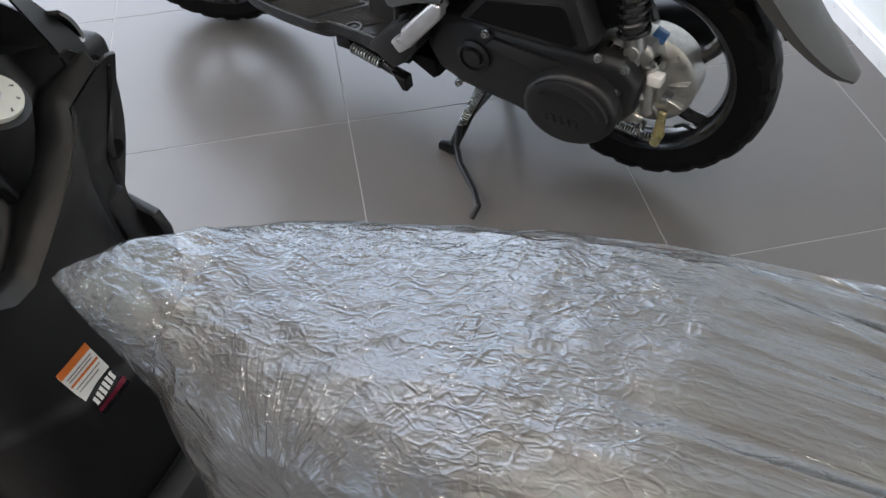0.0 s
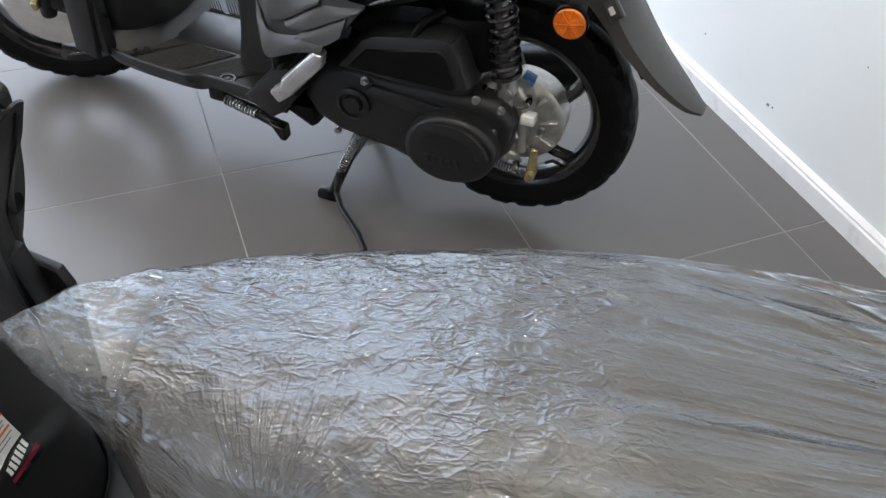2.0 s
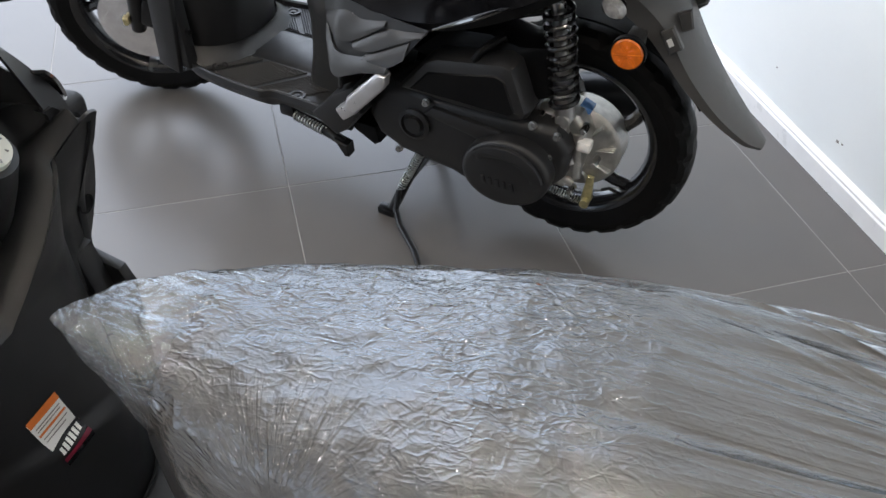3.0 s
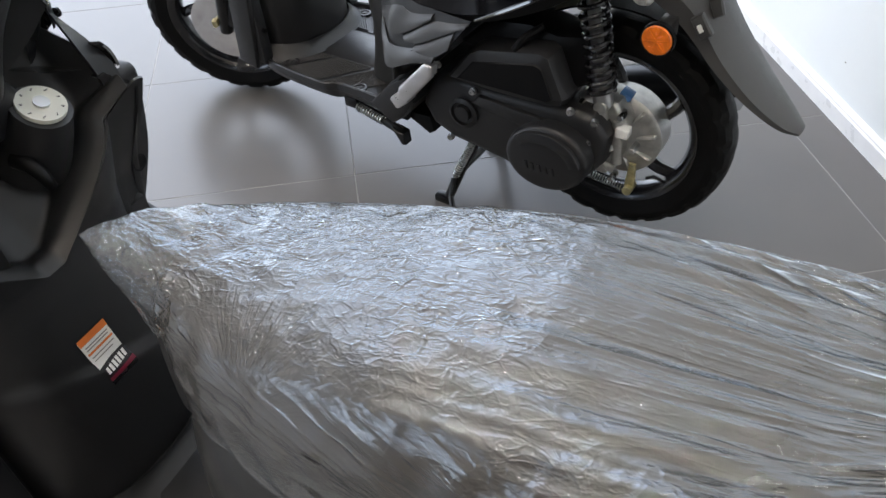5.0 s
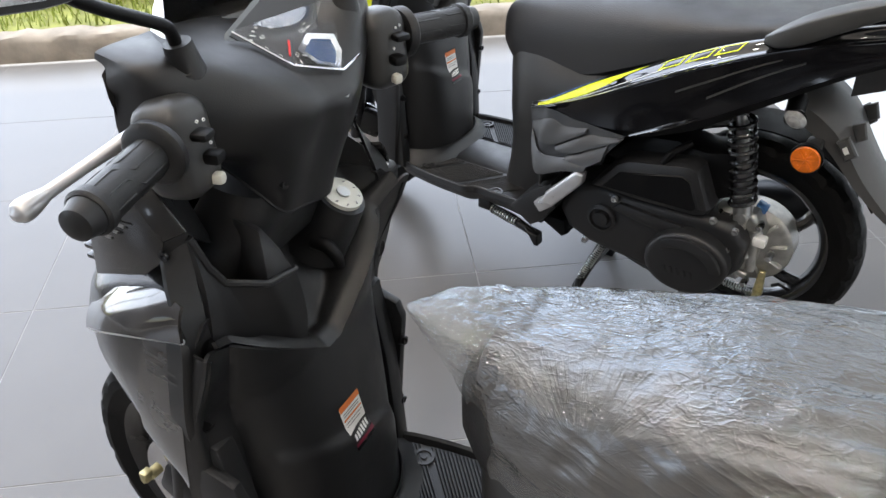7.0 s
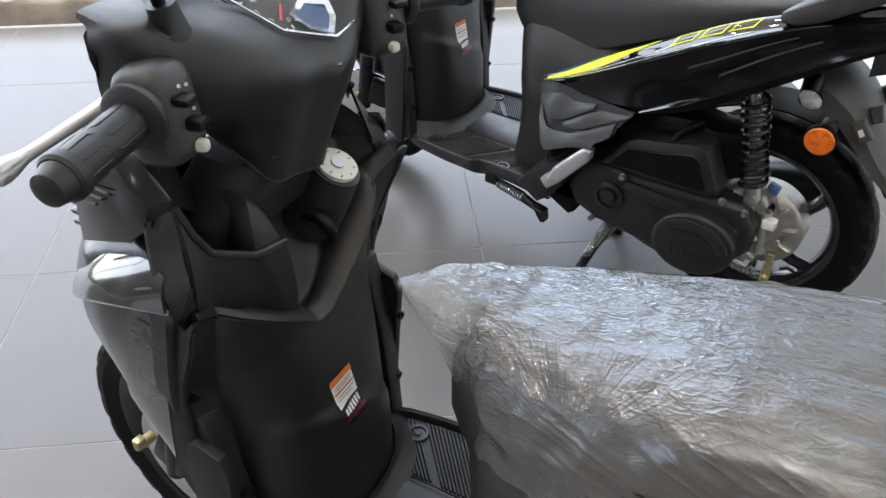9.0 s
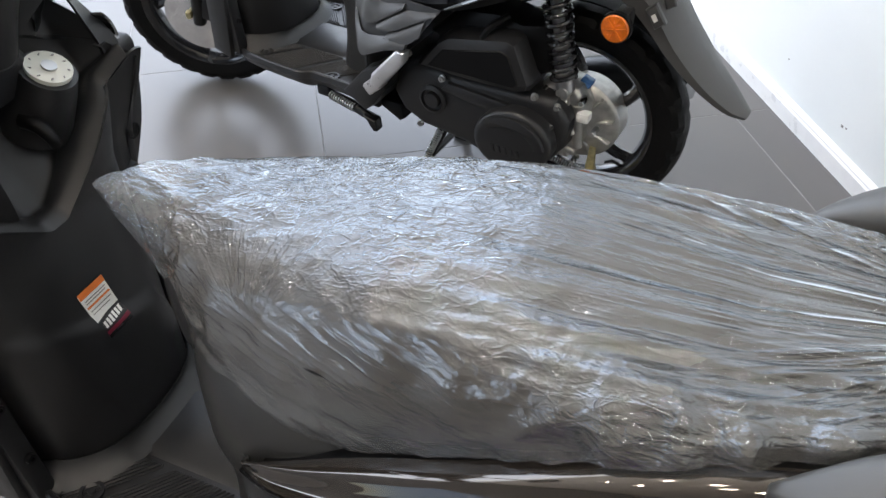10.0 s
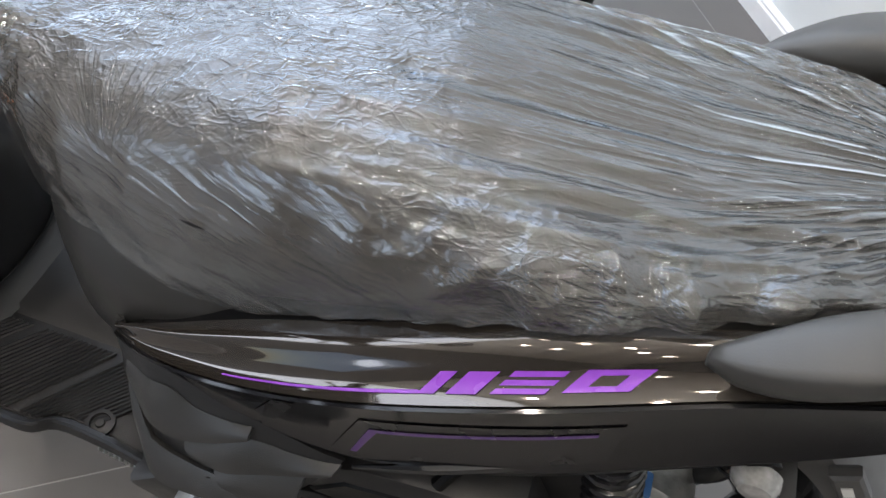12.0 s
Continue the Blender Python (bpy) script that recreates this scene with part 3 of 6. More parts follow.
S_TOP, S_CREASE, S_LOW = (smooth_table(t) for t in (TOP_E, CREASE, LOW_E))


def upper(x, v, out=0.0):
    """Place on the upper gloss panel, v from its top edge (0) to the crease (1)."""
    (ya, za), (yb, zb) = S_TOP(x), S_CREASE(x)
    bulge = 0.003 * math.sin(math.pi * v) + 0.0042 * math.sin(2 * math.pi * v)
    y, z = ya + (yb - ya) * v, za + (zb - za) * v
    n = Vector((0, -(za - zb), -(yb - ya))).normalized()
    n = n if n.y < 0 else -n
    p = Vector((x, y, z)) + n * (bulge + out)
    return p


def lower(x, v, out=0.0):
    (ya, za), (yb, zb) = S_CREASE(x), S_LOW(x)
    hollow = -0.006 * math.sin(math.pi * v)
    return Vector((x, ya + (yb - ya) * v - 0.004 - hollow - out, za + (zb - za) * v - 0.003))


def decal(surface, quads, out=0.0012, n=10):
    """Flat print on a panel: quads of four (x, v) corners, cut finely to follow the panel."""
    bm = bmesh.new()
    for q in quads:
        a, b, c, d = (np.array(p) for p in q)

        def at(s, w):
            p = (a * (1 - s) + b * s) * (1 - w) + (d * (1 - s) + c * s) * w
            return surface(p[0], p[1], out)
        sheet(at, n, 6, bm=bm)
    return bm


def slant(x0, x1, v0, v1, skew):
    return [(x0 + skew, v0), (x1 + skew, v0), (x1, v1), (x0, v1)]


def wheel(name, root, x, z, label, rear, m=None):
    """Spoked wheel: tyre with shoulder grooves, rim, hub."""
    R, rim_r, half = 0.252, 0.180, 0.046
    w = tagged(new(name), label)
    w.parent = root
    bm = bmesh.new()
    n = 168
    rings = []
    prof = [(rim_r - 0.004, -0.030), (rim_r + 0.012, -0.038), (rim_r + 0.034, -half), (R - 0.022, -half + 0.002), (R - 0.010, -half + 0.010), (R - 0.002, -0.020), (R, 0),
            (R - 0.002, 0.020), (R - 0.010, half - 0.010), (R - 0.022, half - 0.002), (rim_r + 0.034, half), (rim_r + 0.012, 0.038), (rim_r - 0.004, 0.030)]
    for k in range(n):
        a = 2 * math.pi * k / n
        ring = []
        for i, (r, h) in enumerate(prof):
            groove = 0
            left = i <= 6
            ph = (k + (i if left else 12 - i) * 1.0 + (0 if left else 3)) % 7
            if i in (3, 4, 5, 7, 8, 9) and ph < 1.5:
                groove = {5: 0.0030, 7: 0.0030, 4: 0.0065, 8: 0.0065}[i] if i not in (3, 9) else 0.0055
            ring.append(V(x + (r - groove) * math.cos(a), h, z + (r - groove) * math.sin(a)))
        rings.append(ring)
    rings.append(rings[0])
    loft(rings, cap=False, closed=False, bm=bm)
    parts = [("tyre", bm, "rubber", "black rubber tyre with slanted tread grooves")]
    bm = turn([(rim_r, -0.033), (rim_r + 0.004, -0.036), (rim_r - 0.006, -0.032), (rim_r - 0.018, -0.020), (rim_r - 0.024, 0), (rim_r - 0.018, 0.020), (rim_r - 0.006, 0.032), (rim_r + 0.004, 0.036), (rim_r, 0.033), (rim_r - 0.006, 0)], 72, (x, 0, z), closed=True)
    for k in range(5):
        a0 = 2 * math.pi * k / 5 + 0.35
        pts, rs = [], []
        for s in np.linspace(0, 1, 7):
            r = 0.035 + (rim_r - 0.055 + 0.03) * s
            a = a0 + 0.42 * s * s
            pts.append((x + r * math.cos(a), 0.004, z + r * math.sin(a)))
            rs.append(0.019 - 0.007 * s)
        tube(pts, rs, 8, bm)
    turn([(0.05, -0.035), (0.052, 0.03), (0.03, 0.04), (0.002, 0.04)], 32, (x, 0, z), bm=bm)
    parts.append(("rim", bm, "rim", "gloss black five-spoke wheel rim"))
    vs = tube([(x + 0.12, -0.01, z - 0.115), (x + 0.10, -0.022, z - 0.10), (x + 0.085, -0.03, z - 0.105)], 0.004, 8)
    parts.append(("valve", vs, "soft", ""))
    if not rear:
        bm = turn([(0.062, -0.052), (0.110, -0.052), (0.110, -0.048), (0.062, -0.048)], 48, (x, 0, z), closed=True)
        turn([(0.03, -0.045), (0.064, -0.049), (0.064, -0.053), (0.02, -0.056)], 24, (x, 0, z), bm=bm)
        parts.append(("brake_disc", bm, "chrome", "bright steel brake disc"))
    for nm, b, mat, lb in parts:
        if m is not None:
            bmesh.ops.transform(b, matrix=m, verts=b.verts)
        part(nm, b, mat, w, lb, sharp=18 if nm == "tyre" else 38)
    return w


def screws(name, root, places, mat="bolt", r=0.006, axis="Y", m=None):
    for p in places:
        b = turn([(r * 1.3, 0.004), (r * 1.3, 0.0), (r, -0.001), (r, -0.006), (r * 0.5, -0.006), (r * 0.45, -0.003), (0.0005, -0.003)], 12, (0, 0, 0), "Y")
        if axis == "X":
            bmesh.ops.rotate(b, matrix=Matrix.Rotation(math.pi / 2, 3, "Z"), verts=b.verts)
        if axis == "Z":
            bmesh.ops.rotate(b, matrix=Matrix.Rotation(-math.pi / 2, 3, "X"), verts=b.verts)
        bmesh.ops.translate(b, vec=p, verts=b.verts)
        if m is not None:
            bmesh.ops.transform(b, matrix=m, verts=b.verts)
        part(name, b, mat, root)


SEAT_X = (-0.652, -0.640, -0.61, -0.55, -0.46, -0.36, -0.25, -0.14, -0.05, 0.05, 0.13, 0.165)
SEAT_W = (0.040, 0.062, 0.084, 0.102, 0.118, 0.130, 0.136, 0.132, 0.125, 0.118, 0.100, 0.05)
SEAT_T = (0.716, 0.734, 0.750, 0.762, 0.782, 0.802, 0.812, 0.815, 0.822, 0.842, 0.848, 0.838)
SEAT_B = (0.676, 0.655, 0.632, 0.612, 0.620, 0.650, 0.700, 0.750, 0.788, 0.812, 0.824, 0.826)


def seat_arch(x, f, grow=0.0):
    """Place on the seat's skin at x; f from -1 (left edge) over the crest (0) to 1 (right edge)."""
    w, t, b = lerp(x, SEAT_X, SEAT_W) + grow, lerp(x, SEAT_X, SEAT_T) + grow, lerp(x, SEAT_X, SEAT_B)
    a = f * math.pi / 2
    y = w * math.copysign(abs(math.sin(a)) ** 0.8, a)
    z = b + (t - b) * max(0.0, math.cos(a)) ** 0.5
    return Vector((x, y, z))


def fairing_ring(z, front, rear, hw, nose, n=25):
    """Plan of the front cowl at a height, from its left rear edge round the nose to the right rear edge."""
    out = []
    for i in range(n):
        f = -1 + 2 * i / (n - 1)
        y = hw * math.copysign(abs(f) ** 0.8, f)
        x = front + (rear - front) * abs(f) ** nose
        out.append(V(x, y, z))
    return out


def scooter(place, style, steer, label):
    root = thing("scooter", label, "scooter", place, "scooters on show")
    axis = Vector((0.42, 0, 0.907)).normalized()
    pivot = Vector((-0.99, 0, 0.80))
    S = Matrix.Translation(pivot) @ Matrix.Rotation(rad(steer), 4, axis) @ Matrix.Translation(-pivot)

    def bar(bm):
        bmesh.ops.transform(bm, matrix=S, verts=bm.verts)
        return bm

    # wheels
    wheel("rear_wheel", root, 0.0, 0.292, "black rear wheel lifted clear of the floor", True)
    axle = style["axle"]
    wheel("front_wheel", root, axle, 0.252, "black front wheel with disc brake", False, S)
    for s in (-1, 1):
        fork = tube([(axle, s * 0.072, 0.252), (axle + 0.035, s * 0.072, 0.42), (-1.06, s * 0.065, 0.60)], [0.019, 0.021, 0.016], 14)
        part("fork_leg", bar(fork), "steel", root)
    cal = block(V(-1.13, -0.070, 0.30), V(0.07, 0.035, 0.085), 0.012, Matrix.Rotation(rad(25), 4, "Y"))
    part("brake_caliper", bar(cal), "steel", root)
    fit_ = turn([(0.004, 0), (0.010, 0.0), (0.010, -0.02), (0.006, -0.024), (0.006, -0.035)], 12, (-1.200, -0.062, 0.285))
    block(V(-1.200, -0.088, 0.29), V(0.016, 0.018, 0.02), 0.003, bm=fit_)
    part("banjo_bolt", bar(fit_), "zinc", root, "yellow zinc brake fitting")
    mud = sheet(lambda u, v: (axle + (0.272 + 0.006 * math.cos(math.pi * (v - 0.5))) * math.cos(rad(42 + 74 * u)),
                              0.056 * (2 * v - 1), 0.252 + (0.262 + 0.016 * math.sin(math.pi * v)) * math.sin(rad(42 + 74 * u))), 26, 8, 0.003)
    part("front_mudguard", bar(mud), "grey", root, "charcoal plastic front mudguard")

    # engine and transmission, left side
    case = [(-0.412, 0.300), (-0.405, 0.345), (-0.375, 0.385), (-0.325, 0.402), (-0.24, 0.392), (-0.10, 0.398), (0.0, 0.395), (0.035, 0.35), (0.03, 0.285), (-0.005, 0.235), (-0.06, 0.208), (-0.13, 0.200), (-0.20, 0.216), (-0.33, 0.232), (-0.385, 0.256)]
    trans = part("transmission_case", slab(case, -0.045, -0.168, 0.022, 3), "plastic", root, "black ribbed transmission cover")
    part("belt_cover", slab([(-0.275, 0.352), (-0.255, 0.374), (-0.06, 0.362), (-0.045, 0.335), (-0.085, 0.318), (-0.12, 0.325)], -0.150, -0.178, 0.006, 2), "plastic", trans)
    part("boss", turn([(0.034, -0.165), (0.036, -0.176), (0.028, -0.180), (0.026, -0.173), (0.020, -0.172), (0.018, -0.182), (0.002, -0.183)], 28, (-0.296, 0, 0.318)), "plastic", trans)
    dome = turn([(0.078, -0.160), (0.079, -0.196), (0.0775, -0.203), (0.073, -0.2075), (0.066, -0.209), (0.002, -0.211)], 40, (-0.088, 0, 0.290))
    bmesh.ops.transform(dome, matrix=Matrix.Translation((-0.078, 0, 0.290)) @ Matrix.Rotation(rad(-12), 4, "Y") @ Matrix.Diagonal((1.2, 1, 0.98, 1)) @ Matrix.Translation((0.088, 0, -0.290)), verts=dome.verts)
    dome_ob = part("round_cover", dome, "plastic", trans, "black domed cover with a moulded badge")
    arc = [rad(8 + 134 * i / 12) for i in range(13)]
    crest = [(-0.078 + 0.084 * math.cos(a), 0.290 + 0.069 * math.sin(a)) for a in arc] + [(-0.082 + 0.064 * math.cos(a), 0.288 + 0.045 * math.sin(a)) for a in reversed(arc)]
    part("crest", slab(crest, -0.204, -0.2185, 0.003, 2), "plastic", dome_ob)
    for k in range(5):
        b = block(V(-0.120 + k * 0.0155, -0.2108, 0.268), V(0.009, 0.003, 0.018), 0.001, Matrix.Rotation(rad(-14), 4, "Y"))
        part("badge_bar", b, "plastic", dome_ob)
    box_o = [(-0.332, 0.402), (-0.272, 0.480), (-0.245, 0.496), (-0.11, 0.522), (-0.088, 0.515), (-0.050, 0.428), (-0.056, 0.410), (-0.08, 0.402), (-0.20, 0.398)]
    air = part("air_box", slab(box_o, -0.05, -0.192, 0.022, 2), "plastic", root, "black air filter cover with a bevelled rim")
    part("inlay", slab([(-0.298, 0.414), (-0.258, 0.464), (-0.118, 0.497), (-0.100, 0.49), (-0.074, 0.430), (-0.085, 0.418)], -0.188, -0.1945, 0.003, 1), "dark_plastic", air)
    part("hump", slab([(-0.33, 0.46), (-0.25, 0.535), (-0.16, 0.545), (-0.10, 0.535), (-0.03, 0.55), (-0.02, 0.44), (-0.1, 0.40)], -0.03, -0.135, 0.02, 2), "dark_plastic", air)
    part("breather", tube([(-0.17, -0.178, 0.505), (-0.155, -0.165, 0.53), (-0.125, -0.14, 0.55)], 0.008, 8, smooth=8), "dark_plastic", air)
    part("crankcase", slab([(-0.40, 0.28), (-0.36, 0.42), (-0.30, 0.50), (-0.22, 0.52), (-0.2, 0.36), (-0.2, 0.24), (-0.33, 0.225)], 0.10, -0.05, 0.03, 2), "dark_plastic", root)
    part("silencer", tube([(-0.10, 0.16, 0.27), (0.02, 0.165, 0.30), (0.20, 0.17, 0.345)], [0.04, 0.055, 0.05], 16, smooth=8), "steel", root, "black exhaust silencer")
    screws("bolt", root, [(-0.268, -0.178, 0.382), (-0.003, -0.168, 0.335), (-0.040, -0.180, 0.405), (0.005, -0.160, 0.382), (-0.362, -0.168, 0.415), (-0.335, -0.168, 0.238), (-0.372, -0.135, 0.248), (-0.40, -0.15, 0.32)], r=0.0065)
    # brake drum and casting
    cast = turn([(0.094, 0.0), (0.095, -0.055), (0.088, -0.062), (0.07, -0.066), (0.04, -0.080), (0.002, -0.082)], 48, (0.020, 0, 0.300))
    part("brake_drum_plate", cast, "cast", root, "raw aluminium brake drum plate")
    ribs = bmesh.new()
    slab([(-0.055, 0.40), (-0.02, 0.415), (0.03, 0.405), (0.055, 0.36), (0.05, 0.28), (0.02, 0.225), (-0.035, 0.225), (-0.05, 0.30)], -0.03, -0.116, 0.016, 3, ribs)
    cast_ob = part("gear_casting", ribs, "cast", root, "grey cast aluminium gear housing")
    for a, b, r in (((-0.03, -0.116, 0.39), (0.03, -0.118, 0.30), 0.013), ((0.035, -0.112, 0.37), (0.045, -0.116, 0.27), 0.011), ((-0.03, -0.116, 0.27), (0.04, -0.112, 0.25), 0.010), ((0.0, -0.118, 0.41), (0.004, -0.124, 0.33), 0.014), ((-0.045, -0.11, 0.33), (-0.01, -0.118, 0.29), 0.010), ((0.02, -0.114, 0.24), (0.0, -0.118, 0.30), 0.008)):
        part("rib", tube([a, b], r, 10), "cast", cast_ob)
    part("lug", block(V(0.052, -0.118, 0.352), V(0.028, 0.026, 0.022), 0.004), "white", cast_ob, "small white plastic block")
    part("boss", turn([(0.015, -0.09), (0.015, -0.132), (0.009, -0.136), (0.001, -0.130)], 16, (-0.005, 0, 0.350)), "cast", cast_ob)
    part("boss", turn([(0.012, -0.09), (0.012, -0.128), (0.007, -0.131), (0.001, -0.126)], 16, (0.022, 0, 0.310)), "cast", cast_ob)
    for k in range(7):
        a = rad(-60 + 38 * k)
        part("web", slab([(0.020 + r * math.cos(a + da), 0.300 + r * math.sin(a + da)) for r, da in ((0.038, -0.10), (0.088, -0.035), (0.088, 0.035), (0.038, 0.10))], -0.05, -0.077, 0.003, 1), "cast", cast_ob)
    for x, z in ((0.045, 0.386), (-0.042, 0.392), (0.078, 0.318), (-0.036, 0.244), (0.040, 0.232), (0.010, 0.372)):
        part("bolt_head", turn([(0.008, -0.10), (0.008, -0.126), (0.006, -0.129), (0.001, -0.129)], 6, (x, 0, z)), "bolt", cast_ob)
    tag_ = block(V(0.030, -0.060, 0.402), V(0.026, 0.030, 0.014), 0.003, Matrix.Rotation(rad(20), 4, "Y"))
    part("cap", tag_, "blue", root, "small blue cap")
    arm = slab([(0.060, 0.250), (0.074, 0.250), (0.078, 0.190), (0.066, 0.178), (0.055, 0.188)], -0.070, -0.080, 0.002, 1)
    turn([(0.010, -0.06), (0.010, -0.094), (0.001, -0.096)], 12, (0.067, 0, 0.186), bm=arm)
    part("brake_arm", arm, "zinc", root, "yellow zinc brake arm")
    part("brake_spring", coil((-0.035, -0.085, 0.196), (0.055, -0.085, 0.186), 0.0075, 0.0014, 15, 6), "coil", root)
    part("brake_cable", tube([(-0.35, -0.10, 0.222), (-0.16, -0.13, 0.188), (-0.04, -0.09, 0.192)], 0.004, 8, smooth=14), "soft", root)

    # rear shock absorber
    a, b = V(0.004, -0.118, 0.402), V(-0.042, -0.118, 0.632)
    shock = tagged(new("shock_absorber"), "black rear shock absorber with coil spring")
    shock.parent = root
    part("spring", coil(a.lerp(b, 0.10), a.lerp(b, 0.98), 0.0265, 0.0052, 10.5, 8), "rim", shock)
    part("damper", tube([a, a.lerp(b, 0.12), a.lerp(b, 0.13), a.lerp(b, 0.55), a.lerp(b, 0.56), b], [0.020, 0.021, 0.019, 0.019, 0.013, 0.013], 14), "bolt", shock)
    part("eyelet", turn([(0.013, -0.02), (0.015, -0.018), (0.015, 0.018), (0.013, 0.02)], 16, a), "cast", shock)

    # stands
    st = tagged(new("centre_stand"), "black steel centre stand, down on the floor")
    st.parent = root
    for s in (-1, 1):
        part("leg", tube([(-0.305, s * 0.075, 0.225), (-0.345, s * 0.11, 0.11), (-0.378, s * 0.128, 0.012)], [0.014, 0.013, 0.012], 10), "steel", st)
        part("foot", block(V(-0.388, s * 0.130, 0.012), V(0.045, 0.026, 0.022), 0.005), "steel", st)
    part("stand_spring", coil((-0.305, -0.120, 0.205), (-0.352, -0.128, 0.095), 0.0085, 0.0018, 17, 6), "coil", st, "bright coil spring")
    part("cross_bar", tube([(-0.35, -0.11, 0.10), (-0.35, 0.11, 0.10)], 0.011, 10), "steel", st)
    part("kick_lever", tube([(-0.358, -0.128, 0.085), (-0.355, -0.150, 0.040), (-0.325, -0.185, 0.030), (-0.255, -0.245, 0.030), (-0.225, -0.285, 0.034), (-0.228, -0.31, 0.016)], 0.0075, 10), "steel", st)
    ss = tagged(new("side_stand"), "black side stand folded up under the footboard")
    ss.parent = root
    part("arm", tube([(-0.62, -0.155, 0.232), (-0.54, -0.165, 0.225), (-0.47, -0.175, 0.210)], [0.011, 0.013, 0.010], 10), "steel", ss)
    part("spring", coil((-0.60, -0.172, 0.238), (-0.52, -0.178, 0.226), 0.009, 0.002, 11, 6), "coil", ss)
    part("foot", slab([(-0.49, 0.222), (-0.455, 0.215), (-0.452, 0.185), (-0.463, 0.183)], -0.16, -0.19, 0.003, 1), "steel", ss)
    part("bracket", block(V(-0.625, -0.15, 0.24), V(0.04, 0.04, 0.03), 0.006), "steel", ss)
    part("chin", slab([(-0.50, 0.262), (-0.40, 0.262), (-0.392, 0.222), (-0.405, 0.212)], -0.05, -0.155, 0.008, 2), "dark_plastic", root, "black belly fin")

    # footboard
    bx = curve([(-0.905, 0.150), (-0.875, 0.182), (-0.80, 0.198), (-0.715, 0.204), (-0.668, 0.204), (-0.637, 0.189), (-0.57, 0.192), (-0.505, 0.201), (-0.455, 0.203)], 30)
    bw = lambda x: lerp(x, [q[0] for q in bx], [q[1] for q in bx])
    rings = []
    for x, w in bx:
        rim_z = 0.296 + 0.012 * max(0, (x + 0.60) / 0.14)
        rings.append([V(x, -w + 0.003, rim_z), V(x, -w + 0.006, rim_z + 0.003), V(x, -w + 0.012, rim_z), V(x, -w + 0.016, 0.284), V(x, w - 0.016, 0.284), V(x, w - 0.012, rim_z), V(x, w - 0.006, rim_z + 0.003), V(x, w - 0.003, rim_z),
                      V(x, w, rim_z - 0.014), V(x, w - 0.012, 0.262), V(x, w - 0.035, 0.243), V(x, -w + 0.035, 0.243), V(x, -w + 0.012, 0.262), V(x, -w, rim_z - 0.014)])
    board = part("footboard", loft(rings), "plastic", root, "black plastic footboard with raised rim", sharp=30)
    for s in (-1, 1):
        ridges = bmesh.new()
        for k in range(72):
            x = -0.935 + k * 0.0072
            x1, y0, y1 = x + 0.085, 0.075, bw(x) - 0.020
            if x1 > -0.505 or x < -0.868:
                continue
            skip = (k % 17) in (15, 16)
            if skip:
                continue
            tube([(x1, s * y0, 0.2875), (x, s * y1, 0.2875)], 0.0024, 5, ridges)
        part("rubber_mat", ridges, "soft", board, "ridged black rubber foot mat")["kind"] = "stuff"
        pad = loft([[V(x, s * 0.072, 0.2830), V(x, s * (bw(x) - 0.018), 0.2830), V(x, s * (bw(x) - 0.018), 0.2860), V(x, s * 0.072, 0.2860)] for x in np.linspace(-0.865, -0.50, 16)])
        part("mat_base", pad, "soft", board)
        for x in (-0.815, -0.592):
            part("mat_screw", turn([(0.018, 0.0), (0.018, 0.004), (0.013, 0.004), (0.012, 0.001), (0.006, 0.0015), (0.005, 0.004), (0.0005, 0.004)], 20, (x, s * (0.150 if x < -0.7 else 0.166), 0.2875), "Z"), "plastic", board)
    part("tunnel_floor", loft([[V(x, -0.066, 0.284), V(x, -0.055, 0.290), V(x, 0.055, 0.290), V(x, 0.066, 0.284)] for x in (-0.86, -0.61)]), "plastic", board)
    for s in (-1, 1):
        peg = slab([(-0.416, 0.362), (-0.410, 0.390), (-0.338, 0.469), (-0.318, 0.464), (-0.321, 0.438), (-0.390, 0.357)], -0.226, -0.254, 0.008, 3)
        if s > 0:
            peg = mirror(peg)
        pg = part("foot_peg", peg, "silver", root, "folded silver passenger foot peg")
        hinge = block(V(-0.418, s * 0.226, 0.350), V(0.045, 0.035, 0.03), 0.005, Matrix.Rotation(rad(-40), 4, "Y"))
        part("hinge", hinge, "silver", pg)
        part("peg_mount", slab([(-0.52, 0.30), (-0.462, 0.365), (-0.41, 0.400), (-0.395, 0.335), (-0.43, 0.285), (-0.46, 0.262)], s * -0.05, s * 0.222, 0.010, 2), "plastic", root)

    # body: tunnel under the seat nose, core, panels
    rings = []
    for z, xf, xr, hw, k in ((0.275, -0.622, -0.45, 0.114, 0.25), (0.315, -0.618, -0.44, 0.114, 0.28), (0.36, -0.612, -0.42, 0.116, 0.3), (0.43, -0.610, -0.36, 0.124, 0.3), (0.50, -0.612, -0.32, 0.143, 0.32), (0.545, -0.615, -0.28, 0.148, 0.35), (0.60, -0.622, -0.26, 0.142, 0.4), (0.645, -0.628, -0.26, 0.120, 0.45), (0.672, -0.628, -0.28, 0.098, 0.5)):
        ring = []
        for i in range(33):
            f = -1 + 2 * i / 32
            ang = f * math.pi / 2
            x = xr + (xf - xr) * math.cos(ang) ** k if abs(f) < 1 else xr
            ring.append(V(x, hw * math.copysign(abs(math.sin(ang)) ** 0.7, f), z))
        rings.append(ring)
    fine = []
    arr = [curve([r[i] for r in rings], 40) for i in range(33)]
    for k in range(40):
        fine.append([Vector(arr[i][k]) for i in range(33)])
    part("tunnel_cover", loft(fine), "grey", root, "charcoal plastic cover below the seat nose", sharp=50)
